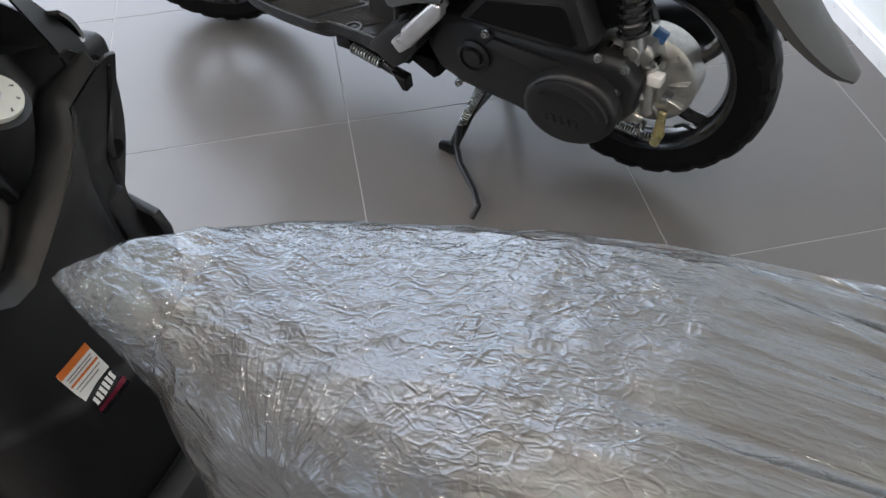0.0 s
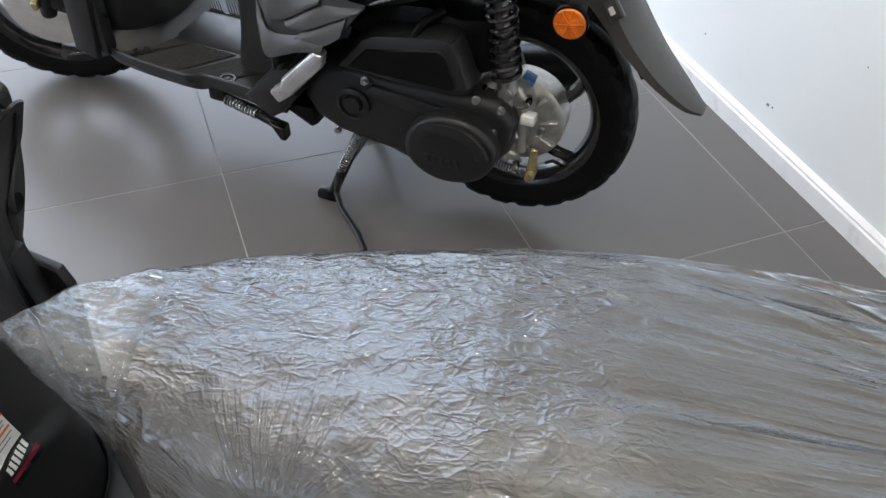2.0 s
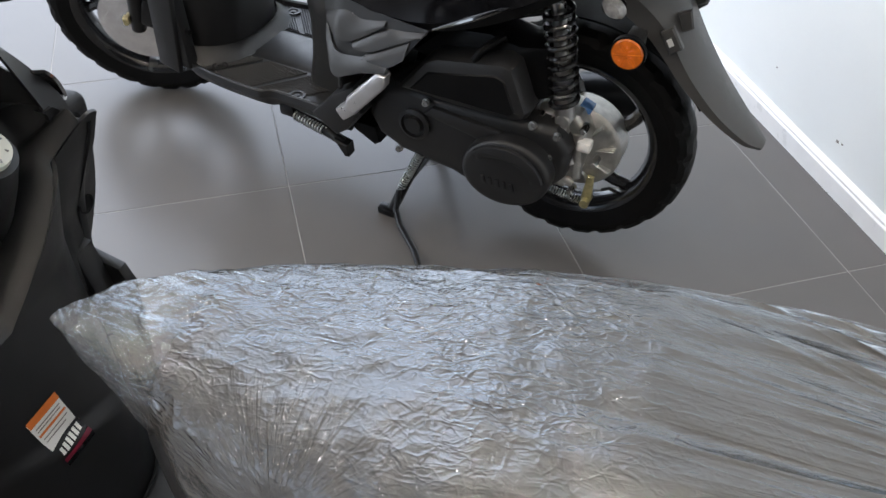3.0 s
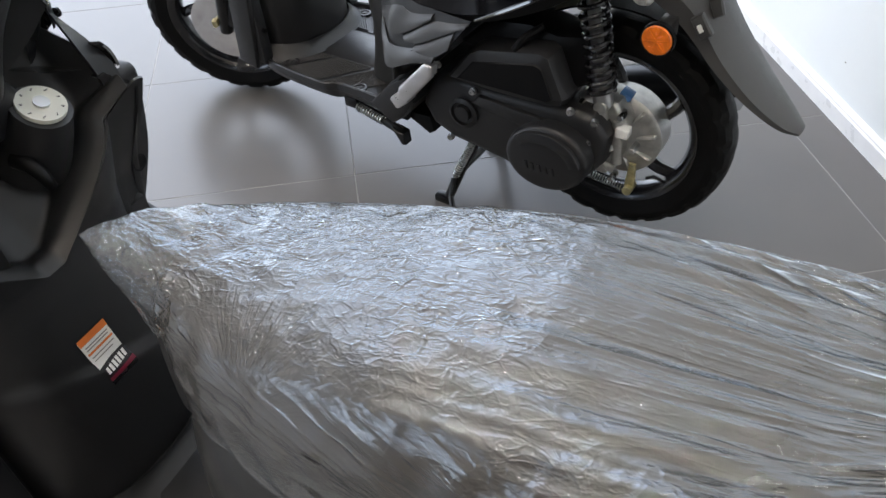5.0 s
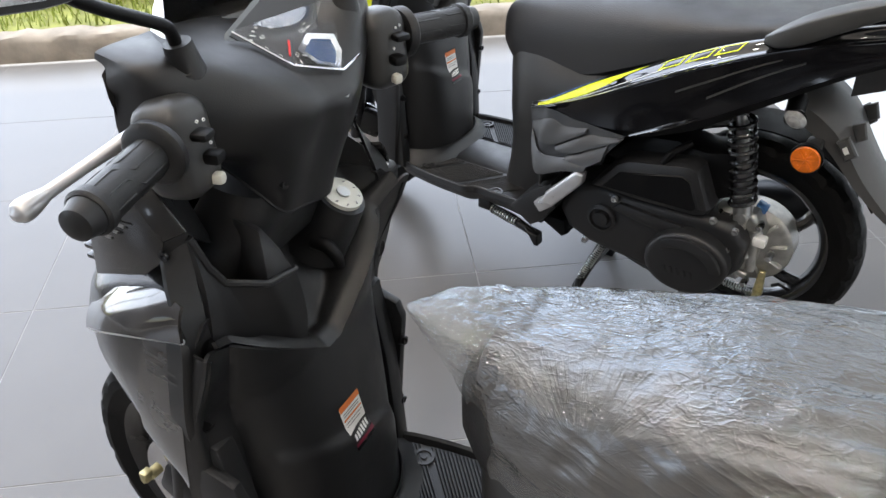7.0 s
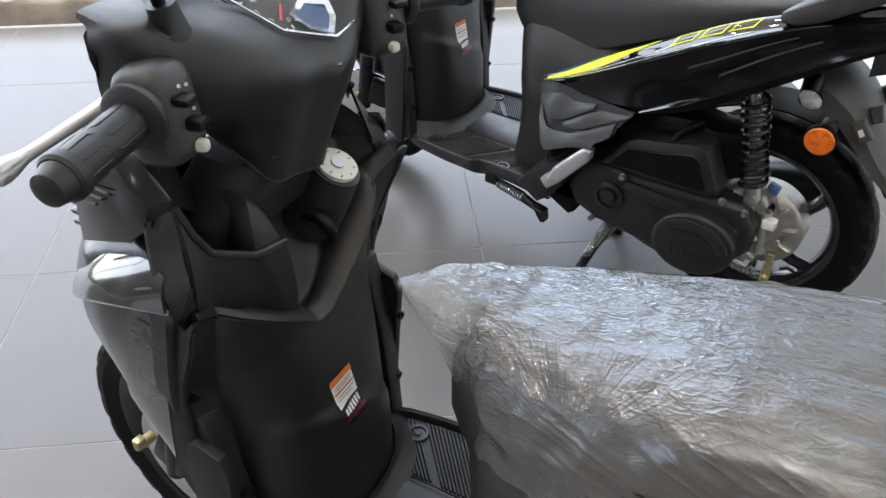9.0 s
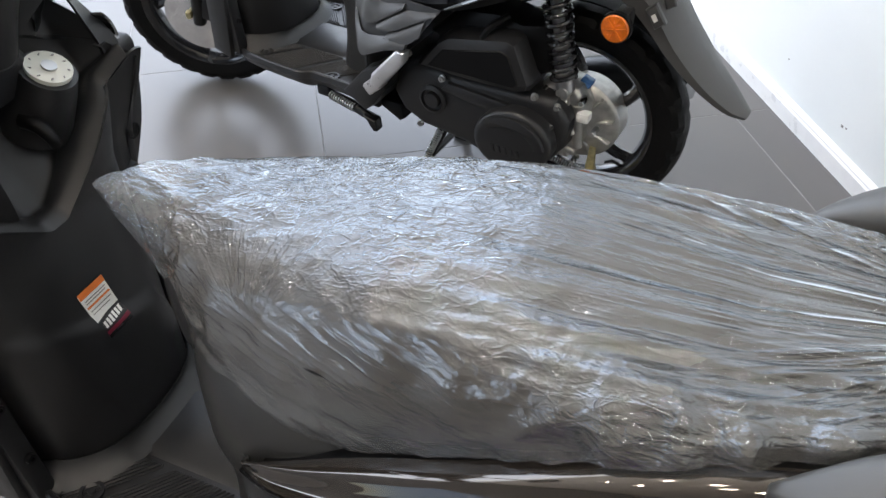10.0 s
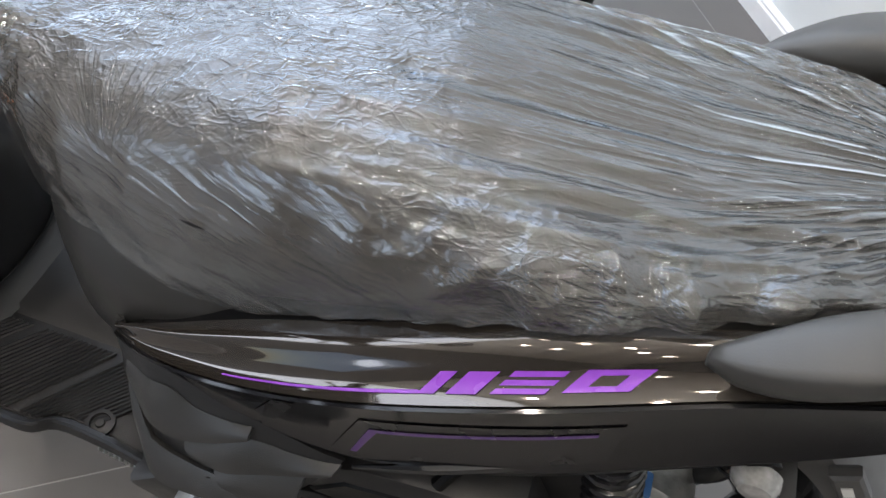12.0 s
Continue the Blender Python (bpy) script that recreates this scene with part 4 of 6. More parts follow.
    for s in (-1, 1):
        # side cover: a smooth field under the panel, three leaves lying on it, and a lower cover below the seam
        for nm, top_e, low_e, lift, thick, lb in (
                ("side_field", [(-0.508, 0.547), (-0.450, 0.562), (-0.360, 0.560), (-0.250, 0.558)], [(-0.490, 0.501), (-0.448, 0.466), (-0.399, 0.471), (-0.362, 0.481), (-0.292, 0.500)], 0.0, 0.005, "smooth charcoal field under the side panel"),
                ("leaf_blade", [(-0.490, 0.522), (-0.434, 0.546), (-0.395, 0.541), (-0.338, 0.552)], [(-0.484, 0.508), (-0.453, 0.494), (-0.413, 0.499), (-0.339, 0.545)], 0.006, 0.003, "satin charcoal blade of the side cover"),
                ("leaf_blade", [(-0.409, 0.495), (-0.344, 0.537), (-0.293, 0.546), (-0.251, 0.554)], [(-0.400, 0.489), (-0.360, 0.497), (-0.315, 0.520), (-0.257, 0.549)], 0.007, 0.003, "satin charcoal blade of the side cover"),
                ("leaf_blade", [(-0.374, 0.486), (-0.327, 0.512), (-0.279, 0.541)], [(-0.362, 0.480), (-0.318, 0.482), (-0.286, 0.503)], 0.008, 0.003, "satin charcoal blade of the side cover"),
                ("lower_side_cover", [(-0.490, 0.503), (-0.448, 0.468), (-0.399, 0.472), (-0.362, 0.481), (-0.315, 0.482)], [(-0.466, 0.458), (-0.440, 0.425), (-0.400, 0.441), (-0.367, 0.457), (-0.319, 0.470)], 0.005, 0.007, "charcoal lower side cover below the seam")):
            tops, lows = curve(top_e, 17), curve(low_e, 17)

            def leaf(u, v):
                k = int(round(u * 16))
                x, z = (tops[k][i] * (1 - v) + lows[k][i] * v for i in (0, 1))
                y = lerp(x, (-0.53, -0.515, -0.50, -0.45, -0.36, -0.27), (0.120, 0.140, 0.152, 0.180, 0.196, 0.205)) + (0.555 - z) * lerp(x, (-0.54, -0.50, -0.45, -0.36), (0.10, 0.20, 0.32, 0.42))
                return (x, s * (y + 0.0045 * (lift > 0) + lift * v ** 0.7 + 0.002 * math.sin(math.pi * v)), z)
            part(nm, sheet(leaf, 16, 10, -thick * s), "grey" if lift else "plastic", root, lb, sharp=35)
        # return of the cover's front edge towards the tunnel, and its raised rim
        front = curve([(-0.508, 0.146, 0.548), (-0.492, 0.170, 0.502), (-0.468, 0.200, 0.458), (-0.441, 0.222, 0.424), (-0.438, 0.226, 0.390)], 15)
        part("cover_return", sheet(lambda u, v: (front[int(round(u * 14))][0] - 0.012 * math.sin(math.pi * min(1, 2 * v)) + 0.02 * v, s * (front[int(round(u * 14))][1] * (1 - v) + 0.115 * v), front[int(round(u * 14))][2] - 0.02 * v), 14, 6, 0.004 * s), "grey", root, sharp=40)
        part("cover_rim", tube([V(q[0], s * q[1], q[2]) for q in front], 0.0035, 8), "grey", root)
        screws("screw", root, [(-0.374, s * (0.232 if s < 0 else 0.226), 0.474)], "steel", 0.007)
    core = []
    for x in np.linspace(-0.48, 0.26, 20):
        (ya, za), (yb, zb), (yc, zc) = S_TOP(x), S_CREASE(x), S_LOW(x)
        pts = [(ya + 0.006, za - 0.004), (yb + 0.014, zb), (yc + 0.014, zc + 0.01), (yc * 0.5, zc - 0.005)]
        core.append([V(x, y, z) for y, z in pts] + [V(x, -y, z) for y, z in pts[::-1]])
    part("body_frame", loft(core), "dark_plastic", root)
    for s in (-1, 1):
        def up_(u, v):
            p = upper(PX[0] + (PX[-1] - PX[0]) * u, v)
            return (p.x, p.y if s < 0 else -p.y, p.z)

        def low_(u, v):
            p = lower(PX[0] + (PX[-1] - PX[0]) * u, v)
            return (p.x, p.y if s < 0 else -p.y, p.z)
        panel = part("side_panel", sheet(up_, 64, 20, 0.003 * s), style["panel"], root, "gloss black upper side panel with printed decals", recalc=True)
        flank = part("lower_panel", sheet(lambda u, v: low_(u, 0.85 * v), 56, 10, 0.003 * s), style["lower"], root, "black lower side panel")
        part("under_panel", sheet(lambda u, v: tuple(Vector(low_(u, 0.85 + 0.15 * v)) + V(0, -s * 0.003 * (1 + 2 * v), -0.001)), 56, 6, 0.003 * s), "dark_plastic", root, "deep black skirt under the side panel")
        if s > 0:
            continue
        style["decals"](panel, flank)
        blade = tube([upper(-0.24, 1.0) + V(0, -0.004, -0.115), upper(-0.16, 1.0) + V(0, 0.001, -0.115), upper(-0.03, 1.0) + V(0, 0.004, -0.10)], [0.002, 0.006, 0.003], 8, smooth=10)
        part("trim_blade", blade, "gloss", root)

    # seat, rails, tail
    sx = np.concatenate([np.linspace(-0.652, -0.55, 10), np.linspace(-0.53, 0.13, 34), np.linspace(0.14, 0.165, 4)])
    rings = []
    for x in sx:
        ring = [seat_arch(x, f) for f in np.linspace(-1, 1, 37)]
        w, b = lerp(x, SEAT_X, SEAT_W), lerp(x, SEAT_X, SEAT_B)
        rings.append(ring + [V(x, w * 0.9, b - 0.012), V(x, -w * 0.9, b - 0.012)])
    part("seat", loft(rings), "vinyl", root, "black vinyl seat")
    for s in (-1, 1):
        g = []
        for x, y, z, hw, hh in ((-0.022, 0.156, 0.804, 0.005, 0.007), (0.004, 0.157, 0.814, 0.017, 0.020), (0.045, 0.153, 0.835, 0.027, 0.027), (0.11, 0.141, 0.866, 0.027, 0.024), (0.18, 0.130, 0.895, 0.020, 0.017), (0.25, 0.095, 0.922, 0.020, 0.018), (0.275, 0.04, 0.932, 0.018, 0.015)):
            g.append((x, s * y, z, hw, hh))
        g = curve(g, 22)
        rings = []
        for x, y, z, hw, hh in g:
            rings.append([V(x, y + s * hw * p, z + hh * q) for p, q in ((-1.0, 0.55), (-0.7, 0.92), (-0.2, 1.0), (0.72, 0.84), (0.92, 0.74), (1.0, 0.58), (0.72, -0.55), (0.55, -0.92), (0.2, -1.05), (-0.5, -0.9), (-0.95, -0.5))])
        part("grab_rail", loft(rings), "rail", root, "satin grey grab rail", sharp=60)
    tail = []
    for x, hw, zt, zb in ((0.14, 0.11, 0.845, 0.70), (0.22, 0.105, 0.880, 0.735), (0.30, 0.085, 0.895, 0.785), (0.345, 0.06, 0.892, 0.83)):
        tail.append([V(x, y, z) for y, z in ((-hw * 0.8, zt), (-hw, (zt * 2 + zb) / 3), (-hw * 0.75, zb), (hw * 0.75, zb), (hw, (zt * 2 + zb) / 3), (hw * 0.8, zt))])
    part("tail_cover", loft(tail), "gloss", root, "gloss black tail cover")
    part("tail_lamp", loft([[V(0.27, y, z) for y, z in ((-0.092, 0.80), (-0.085, 0.86), (0.085, 0.86), (0.092, 0.80))], [V(0.352, y, z) for y, z in ((-0.05, 0.845), (-0.05, 0.875), (0.05, 0.875), (0.05, 0.845))]]), "red", root, "red tail lamp lens")
    # rear mudguard carrier
    rings = []
    for x, z, hw, th in ((0.05, 0.672, 0.095, 0.05), (0.09, 0.655, 0.095, 0.06), (0.135, 0.620, 0.088, 0.055), (0.17, 0.575, 0.080, 0.045), (0.21, 0.525, 0.080, 0.035), (0.27, 0.462, 0.068, 0.024), (0.33, 0.412, 0.046, 0.016), (0.364, 0.390, 0.020, 0.008)):
        d = V(0.65, 0, 0.76)
        rings.append([V(x, y * hw, z) + d * (k * th) for y, k in ((-1, -0.6), (-0.98, 0.0), (-0.62, 0.38), (0, 0.5), (0.62, 0.38), (0.98, 0.0), (1, -0.6), (0.9, -0.6), (0.5, 0.0), (0, 0.2), (-0.5, 0.0), (-0.9, -0.6))])
    fine = [curve([r[i] for r in rings], 26) for i in range(12)]
    guard = part("rear_mudguard", loft([[Vector(fine[i][k]) for i in range(12)] for k in range(26)]), "guard", root, "charcoal plastic rear mudguard", sharp=40)
    for s in (-1, 1):
        part("plate_lug", slab([(0.165, 0.572), (0.185, 0.590), (0.160, 0.625), (0.140, 0.608)], s * 0.085, s * 0.100, 0.003, 1), "guard", guard)
        part("lug_hole", slab([(0.162, 0.588), (0.169, 0.594), (0.161, 0.606), (0.154, 0.600)], s * 0.0995, s * 0.1012, 0, 1), "white", guard)
        part("lug_high", slab([(0.172, 0.600), (0.190, 0.612), (0.178, 0.645), (0.156, 0.632)], s * 0.05, s * 0.062, 0.003, 1), "guard", guard)
        rf = tagged(new("side_reflector"), "round amber side reflector")
        rf.parent = root
        part("disc", turn([(0.0285, -0.004), (0.0285, -0.012), (0.026, -0.0145), (0.002, -0.0155)], 36, (0.101, s * 0.133 + (0 if s < 0 else 0.019), 0.580)), "amber", rf)
        part("bezel", turn([(0.0285, 0.0), (0.0320, 0.0), (0.0320, -0.012), (0.0290, -0.0125), (0.0285, -0.004)], 36, (0.101, s * 0.133 + (0 if s < 0 else 0.012), 0.580), closed=True), "dark_plastic", rf)
        for k in range(3):
            ang = math.pi * k / 3 + 0.2
            c, sn = math.cos(ang) * 0.025, math.sin(ang) * 0.025
            part("facet_rib", tube([(0.101 - c, s * 0.1485, 0.580 - sn), (0.101 + c, s * 0.1485, 0.580 + sn)], 0.0016, 5), "amber", rf)
        part("bracket", block(V(0.103, s * 0.105, 0.585), V(0.03, 0.05, 0.04), 0.006), "grey", rf)
        ind = tagged(new("rear_indicator"), "clear rear indicator lamp")
        ind.parent = root
        part("housing", tube([(0.050, s * 0.08, 0.668), (0.056, s * 0.125, 0.662), (0.062, s * 0.142, 0.658)], [0.020, 0.018, 0.021], 14), "dark_plastic", ind)
        lens = turn([(0.023, 0.0), (0.0215, -0.010), (0.015, -0.017), (0.002, -0.019)], 28, (0, 0, 0))
        bmesh.ops.scale(lens, vec=(1.0, 1.0, 0.7), verts=lens.verts)
        bmesh.ops.rotate(lens, matrix=Matrix.Rotation(rad(28), 3, "Y") @ Matrix.Rotation(rad(0 if s < 0 else 180), 3, "Z"), verts=lens.verts)
        bmesh.ops.translate(lens, vec=(0.064, s * 0.144, 0.658), verts=lens.verts)
        part("lens", lens, "lens", ind)
    part("inner_guard", sheet(lambda u, v: (0.0 + 0.29 * math.cos(rad(35 + 130 * u)), 0.058 * (2 * v - 1), 0.292 + 0.285 * math.sin(rad(35 + 130 * u))), 20, 4, 0.004), "dark_plastic", root)

    # leg shield, inner side
    def inner(u, v):
        y = -0.200 + 0.400 * u
        lip = 0.655 + 0.80 * max(0.0, abs(y) - 0.014)
        lip -= 0.010 * (max(0.0, abs(y) - 0.186) / 0.014) ** 2
        z = 0.285 + (lip - 0.285) * v
        f = abs(y) / 0.2
        hz = min(1.0, (z - 0.285) / 0.405)
        high = max(0.0, (z - 0.58) / 0.23)
        k = max(0.0, 1 - (abs(y) / 0.150) ** 3.2)
        x = -0.905 + 0.085 * k ** 0.8 * (1 - 0.45 * hz) + 0.006 * math.sin(math.pi * min(1, hz * 1.1))
        x += 0.03 * max(0.0, z - 0.66) / 0.14
        if f > 0.8:
            x -= 0.018 * (f - 0.8) / 0.2 * max(0.0, 1 - 1.3 * high)
        # raised lower field with a soft step along its upper edge
        st = min(1.0, max(0.0, (0.520 - 0.42 * (y + 0.02) - 1.6 * max(0.0, abs(y + 0.02) - 0.11) - z) / 0.022)) * min(1.0, max(0.0, (0.150 - abs(y)) / 0.016))
        x += 0.008 * st * st * (3 - 2 * st)
        x += 0.020 * (max(0.0, abs(y) - 0.10) / 0.10) ** 2 * max(0.0, v - 0.7) / 0.3
        edge = 0.203 + 0.011 * max(0.0, min(1.0, (z - 0.60) / 0.20)) - 0.008 * (1 - hz)
        return (x, y * edge / 0.2, z)
    shield = part("leg_shield", sheet(inner, 96, 56, 0.004), "plastic", root, "matt black inner leg shield", sharp=60)

    def shelf(u, v):
        y = -0.202 + 0.404 * u
        f = abs(y) / 0.202
        dip = max(0.0, 1 - (abs(y) / 0.19) ** 4)
        well = math.exp(-((y - 0.10) / 0.05) ** 2)
        x0, _, z0 = inner(min(1.0, max(0.0, u)), 1.0)
        x1, z1 = x0 - 0.016 - 0.02 * dip - 0.03 * well, z0 + 0.010
        x2, z2 = x0 - 0.030 - 0.075 * dip - 0.04 * well, z0 + 0.030 + 0.15 * dip
        if v < 0.25:
            s_ = v / 0.25
            return (x0 + (x1 - x0) * s_, y, z0 + (z1 - z0) * math.sin(s_ * math.pi / 2) + 0.006 * math.sin(s_ * math.pi))
        s_ = (v - 0.25) / 0.75
        return (x1 + (x2 - x1) * s_ - 0.012 * math.sin(math.pi * s_) * dip, y, z1 + (z2 - z1) * s_)
    part("lip_band", sheet(lambda u, v: shelf(0.03 + 0.94 * u, 0.25 * v * lerp(u, (0.0, 0.16, 0.34), (0.2, 0.3, 1.0))), 60, 6, 0.004), "plastic", root, "smooth bevelled rim along the top of the leg shield", sharp=60)
    part("pocket_panel", sheet(lambda u, v: shelf(0.37 + 0.58 * u, 0.2 + 0.8 * v), 40, 24, 0.004), "plastic", root, "matt black dash panel above the leg shield", sharp=60)
    # glove pocket, left; ignition lock, right
    pk = tagged(new("glove_pocket"), "open black glove pocket in the dash")
    pk.parent = root
    foot = straight([(-0.881, -0.176, 0.786), (-0.885, -0.150, 0.754), (-0.876, -0.105, 0.722), (-0.868, -0.062, 0.700), (-0.866, -0.040, 0.690)], 21)
    brim = straight([(-0.902, -0.158, 0.900), (-0.893, -0.150, 0.862), (-0.886, -0.137, 0.834), (-0.857, -0.104, 0.820), (-0.853, -0.060, 0.812)], 21)
    wall_ = sheet(lambda u, v: tuple(Vector(foot[int(round(u * 20))]).lerp(Vector(brim[int(round(u * 20))]), v) + V(0.006 * math.sin(math.pi * v), 0, 0)), 20, 8, 0.007)
    part("bin_wall", wall_, "plastic", pk, sharp=50)
    part("bin_rim", tube([Vector(q) for q in brim], 0.0045, 8), "plastic", pk)
    cheek = bmesh.new()
    loft([[V(-0.857, -0.104, 0.812), V(-0.853, -0.060, 0.808), V(-0.902, -0.050, 0.800), V(-0.910, -0.096, 0.800)],
          [V(-0.862, -0.098, 0.850), V(-0.866, -0.066, 0.842), V(-0.908, -0.056, 0.846), V(-0.912, -0.088, 0.850)],
          [V(-0.870, -0.090, 0.876), V(-0.882, -0.074, 0.868), V(-0.912, -0.062, 0.872), V(-0.914, -0.082, 0.878)]], bm=cheek)
    bmesh.ops.bevel(cheek, geom=cheek.edges[:], offset=0.003, segments=2, affect="EDGES", profile=0.5)
    part("bin_cheek", cheek, "plastic", pk)
    part("bin_floor", loft([[V(-0.878, -0.058, 0.74), V(-0.908, -0.145, 0.78), V(-0.96, -0.14, 0.80), V(-0.95, -0.05, 0.76)], [V(-0.878, -0.058, 0.745), V(-0.908, -0.145, 0.785), V(-0.96, -0.14, 0.805), V(-0.95, -0.05, 0.765)]]), "dark_plastic", pk)
    col = tube([(-0.93, 0.075, 0.74), (-0.903, 0.083, 0.79), (-0.886, 0.088, 0.820)], [0.045, 0.040, 0.034], 28)
    lk = part("ignition_lock", col, "plastic", root, "round ignition lock with an ivory ring plate")
    d = V(0.45, 0.10, 0.88).normalized()
    c0 = V(-0.886, 0.088, 0.820)
    part("ring_plate", tube([c0, c0 + d * 0.006], 0.0275, 36), "lock", lk, "ivory printed lock plate")
    part("key_slot", tube([c0 + d * 0.006, c0 + d * 0.009], 0.009, 20), "bolt", lk)
    for k in range(9):
        a_ = 2 * math.pi * k / 9
        o = d.orthogonal().normalized()
        o2 = d.cross(o)
        pnt = c0 + d * 0.0062 + (o * math.cos(a_) + o2 * math.sin(a_)) * 0.022
        part("print_bar", block(pnt, V(0.004, 0.0014, 0.0014), 0, Matrix.Rotation(a_, 4, "Z")), "ink", lk)
    part("hook", tube([(-0.905, 0.045, 0.772), (-0.885, 0.045, 0.768), (-0.872, 0.047, 0.752), (-0.872, 0.050, 0.738)], [0.012, 0.010, 0.008, 0.007], 10, smooth=12), "dark_plastic", root, "small black bag hook")
    screws("shield_screw", root, [(-0.872, -0.174, 0.481), (-0.872, -0.172, 0.371), (-0.868, 0.190, 0.500), (-0.876, 0.188, 0.365)], "steel", 0.007, "X")
    part("toe_flange", sheet(lambda u, v: tuple(Vector(inner(0.10 + 0.8 * u, 0.07 * (1 - v))) + V(0.004 + 0.028 * v * v, 0.03 * (2 * u - 1) * v, 0.0)), 30, 8, 0.003), "plastic", root, "charcoal flare at the foot of the leg shield", sharp=60)
    # smooth outer wings of the leg shield; dark discs imitate shade in screw holes
    for s in (-1, 1):
        rows = []
        for z, x, y0, y1 in curve([(0.803, -0.893, 0.180, 0.216), (0.797, -0.886, 0.176, 0.222), (0.780, -0.885, 0.170, 0.226), (0.73, -0.895, 0.164, 0.228), (0.67, -0.908, 0.164, 0.226), (0.62, -0.919, 0.164, 0.215), (0.565, -0.932, 0.164, 0.200)], 25):
            y0, y1 = s * y0 + 0.010, s * y1 + 0.010
            rows.append([V(x - 0.016, y0, z), V(x, y0 + s * 0.012, z), V(x, y1 - s * 0.006, z), V(x - 0.005, y1, z), V(x - 0.030, y1 - s * 0.004, z), V(x - 0.030, y0, z)])
        part("shield_wing", loft(rows), "plastic", root, "smooth black outer wing of the leg shield", sharp=40)
        for y, z, x in ((0.193, 0.778, -0.884), (0.196, 0.655, -0.910)):
            part("screw_hole_shade", turn([(0.012, 0.001), (0.0125, 0.002), (0.010, 0.002), (0.009, 0.0005), (0.001, 0.0005)], 20, (x, s * y + 0.010, z), "X"), "dark_plastic", root)
    # warning label
    lab = tagged(new("warning_label"), "white and orange warning label on the leg shield")
    lab.parent = root

    def on_shield(y, z, out):
        u = (y + 0.2) / 0.4
        v = (z - 0.285) / (0.655 + 0.80 * max(0.0, abs(y) - 0.014) - 0.285)
        p = inner(u, v)
        return (p[0] + out, p[1], p[2])
    for nm, y0, y1, z0, z1, mat, out in (("paper", 0.030, 0.076, 0.500, 0.553, "white", 0.0012), ("orange_band", 0.030, 0.076, 0.541, 0.553, "orange", 0.0018), ("text_bar", 0.034, 0.072, 0.5345, 0.5365, "ink", 0.0018), ("text_bar", 0.034, 0.070, 0.530, 0.532, "ink", 0.0018), ("orange_band", 0.032, 0.074, 0.5225, 0.5265, "orange", 0.0018),
                                             ("text_bar", 0.034, 0.072, 0.516, 0.518, "ink", 0.0018), ("text_bar", 0.034, 0.066, 0.510, 0.512, "ink", 0.0018), ("black_band", 0.032, 0.078, 0.466, 0.500, "black_decal", 0.0012), ("red_band", 0.032, 0.078, 0.474, 0.481, "crimson", 0.0018)):
        part(nm, sheet(lambda u, v: on_shield(y0 + (y1 - y0) * u - 0.10 * (z0 + (z1 - z0) * v - 0.51) - 0.056, z0 + (z1 - z0) * v * 0.92 + 0.009, out), 8, 4), mat, lab)
    for k in range(6):
        y0 = 0.035 + k * 0.0067
        part("letter_bar", sheet(lambda u, v: on_shield(y0 + 0.0045 * u - 0.054, 0.4945 + 0.0100 * v, 0.0018), 2, 2), "white", lab)

    # outer cowl
    zs = curve([(0.300, -0.975, -0.915, 0.184, 3.0), (0.42, -0.980, -0.930, 0.194, 4.0), (0.50, -0.985, -0.946, 0.202, 6.0), (0.535, -1.000, -0.944, 0.205, 8.0), (0.575, -1.040, -0.937, 0.208, 10.0), (0.63, -1.072, -0.926, 0.210, 10.0), (0.70, -1.100, -0.914, 0.211, 10.0), (0.755, -1.108, -0.900, 0.208, 8.0), (0.785, -1.108, -0.892, 0.204, 6.0)], 34) + [(0.797, -1.104, -0.888, 0.198, 5.0), (0.812, -1.092, -0.888, 0.184, 4.2), (0.828, -1.075, -0.890, 0.160, 3.2), (0.838, -1.055, -0.905, 0.125, 3.0)]
    cowl = part("front_cowl", loft([fairing_ring(z, f, r, h, n) for z, f, r, h, n in zs], cap=False, closed=False), style["cowl"], root, style["cowl_label"], sharp=24)
    for s in (-1, 1):
        edge = [(r - 0.0, s * (h - 0.001), z) for z, f, r, h, n in zs if z < 0.815]
        lip = loft([[V(x + 0.004, y - s * 0.012, z), V(x + 0.006, y, z), V(x - 0.006, y + s * 0.003, z), V(x - 0.006, y - s * 0.012, z)] for x, y, z in edge])
        part("cowl_rim", lip, "plastic", root)
        zt = [q[0] for q in zs]

        def seam(u, v):
            z = 0.300 + 0.485 * u
            q = inner(0.0 if s < 0 else 1.0, (z - 0.285) / (0.655 + 0.80 * 0.186 - 0.285))
            c_ = V(lerp(z, zt, [k[2] for k in zs]) + 0.003, s * (lerp(z, zt, [k[3] for k in zs]) - 0.003), z)
            return tuple(V(q[0] + 0.002, q[1] - s * 0.010, z).lerp(c_, v) + V(0.005, s * 0.002, 0) * math.sin(math.pi * v))
        part("edge_strip", sheet(seam, 30, 6, 0.003 * s), "plastic", root, sharp=50)

        def cowl_at(z, x, out):
            f_, r_, h_, n_ = (lerp(z, zt, [q[i] for q in zs]) for i in (1, 2, 3, 4))
            f = min(1.0, max(0.0, (x - f_) / (r_ - f_))) ** (1 / n_)
            return (x, s * (h_ * f ** 0.8 + out), z)
        wing = sheet(lambda u, v: cowl_at((0.525 + 0.275 * v) * (1 - u) + (0.600 + 0.190 * v) * u, (-0.950 + 0.056 * v) * (1 - u) + (-1.020 + 0.064 * v) * u, 0.0035), 14, 16, 0.003 * s)
        part("cowl_wing", wing, style["wing"], root, "smooth side wing on the cowl")
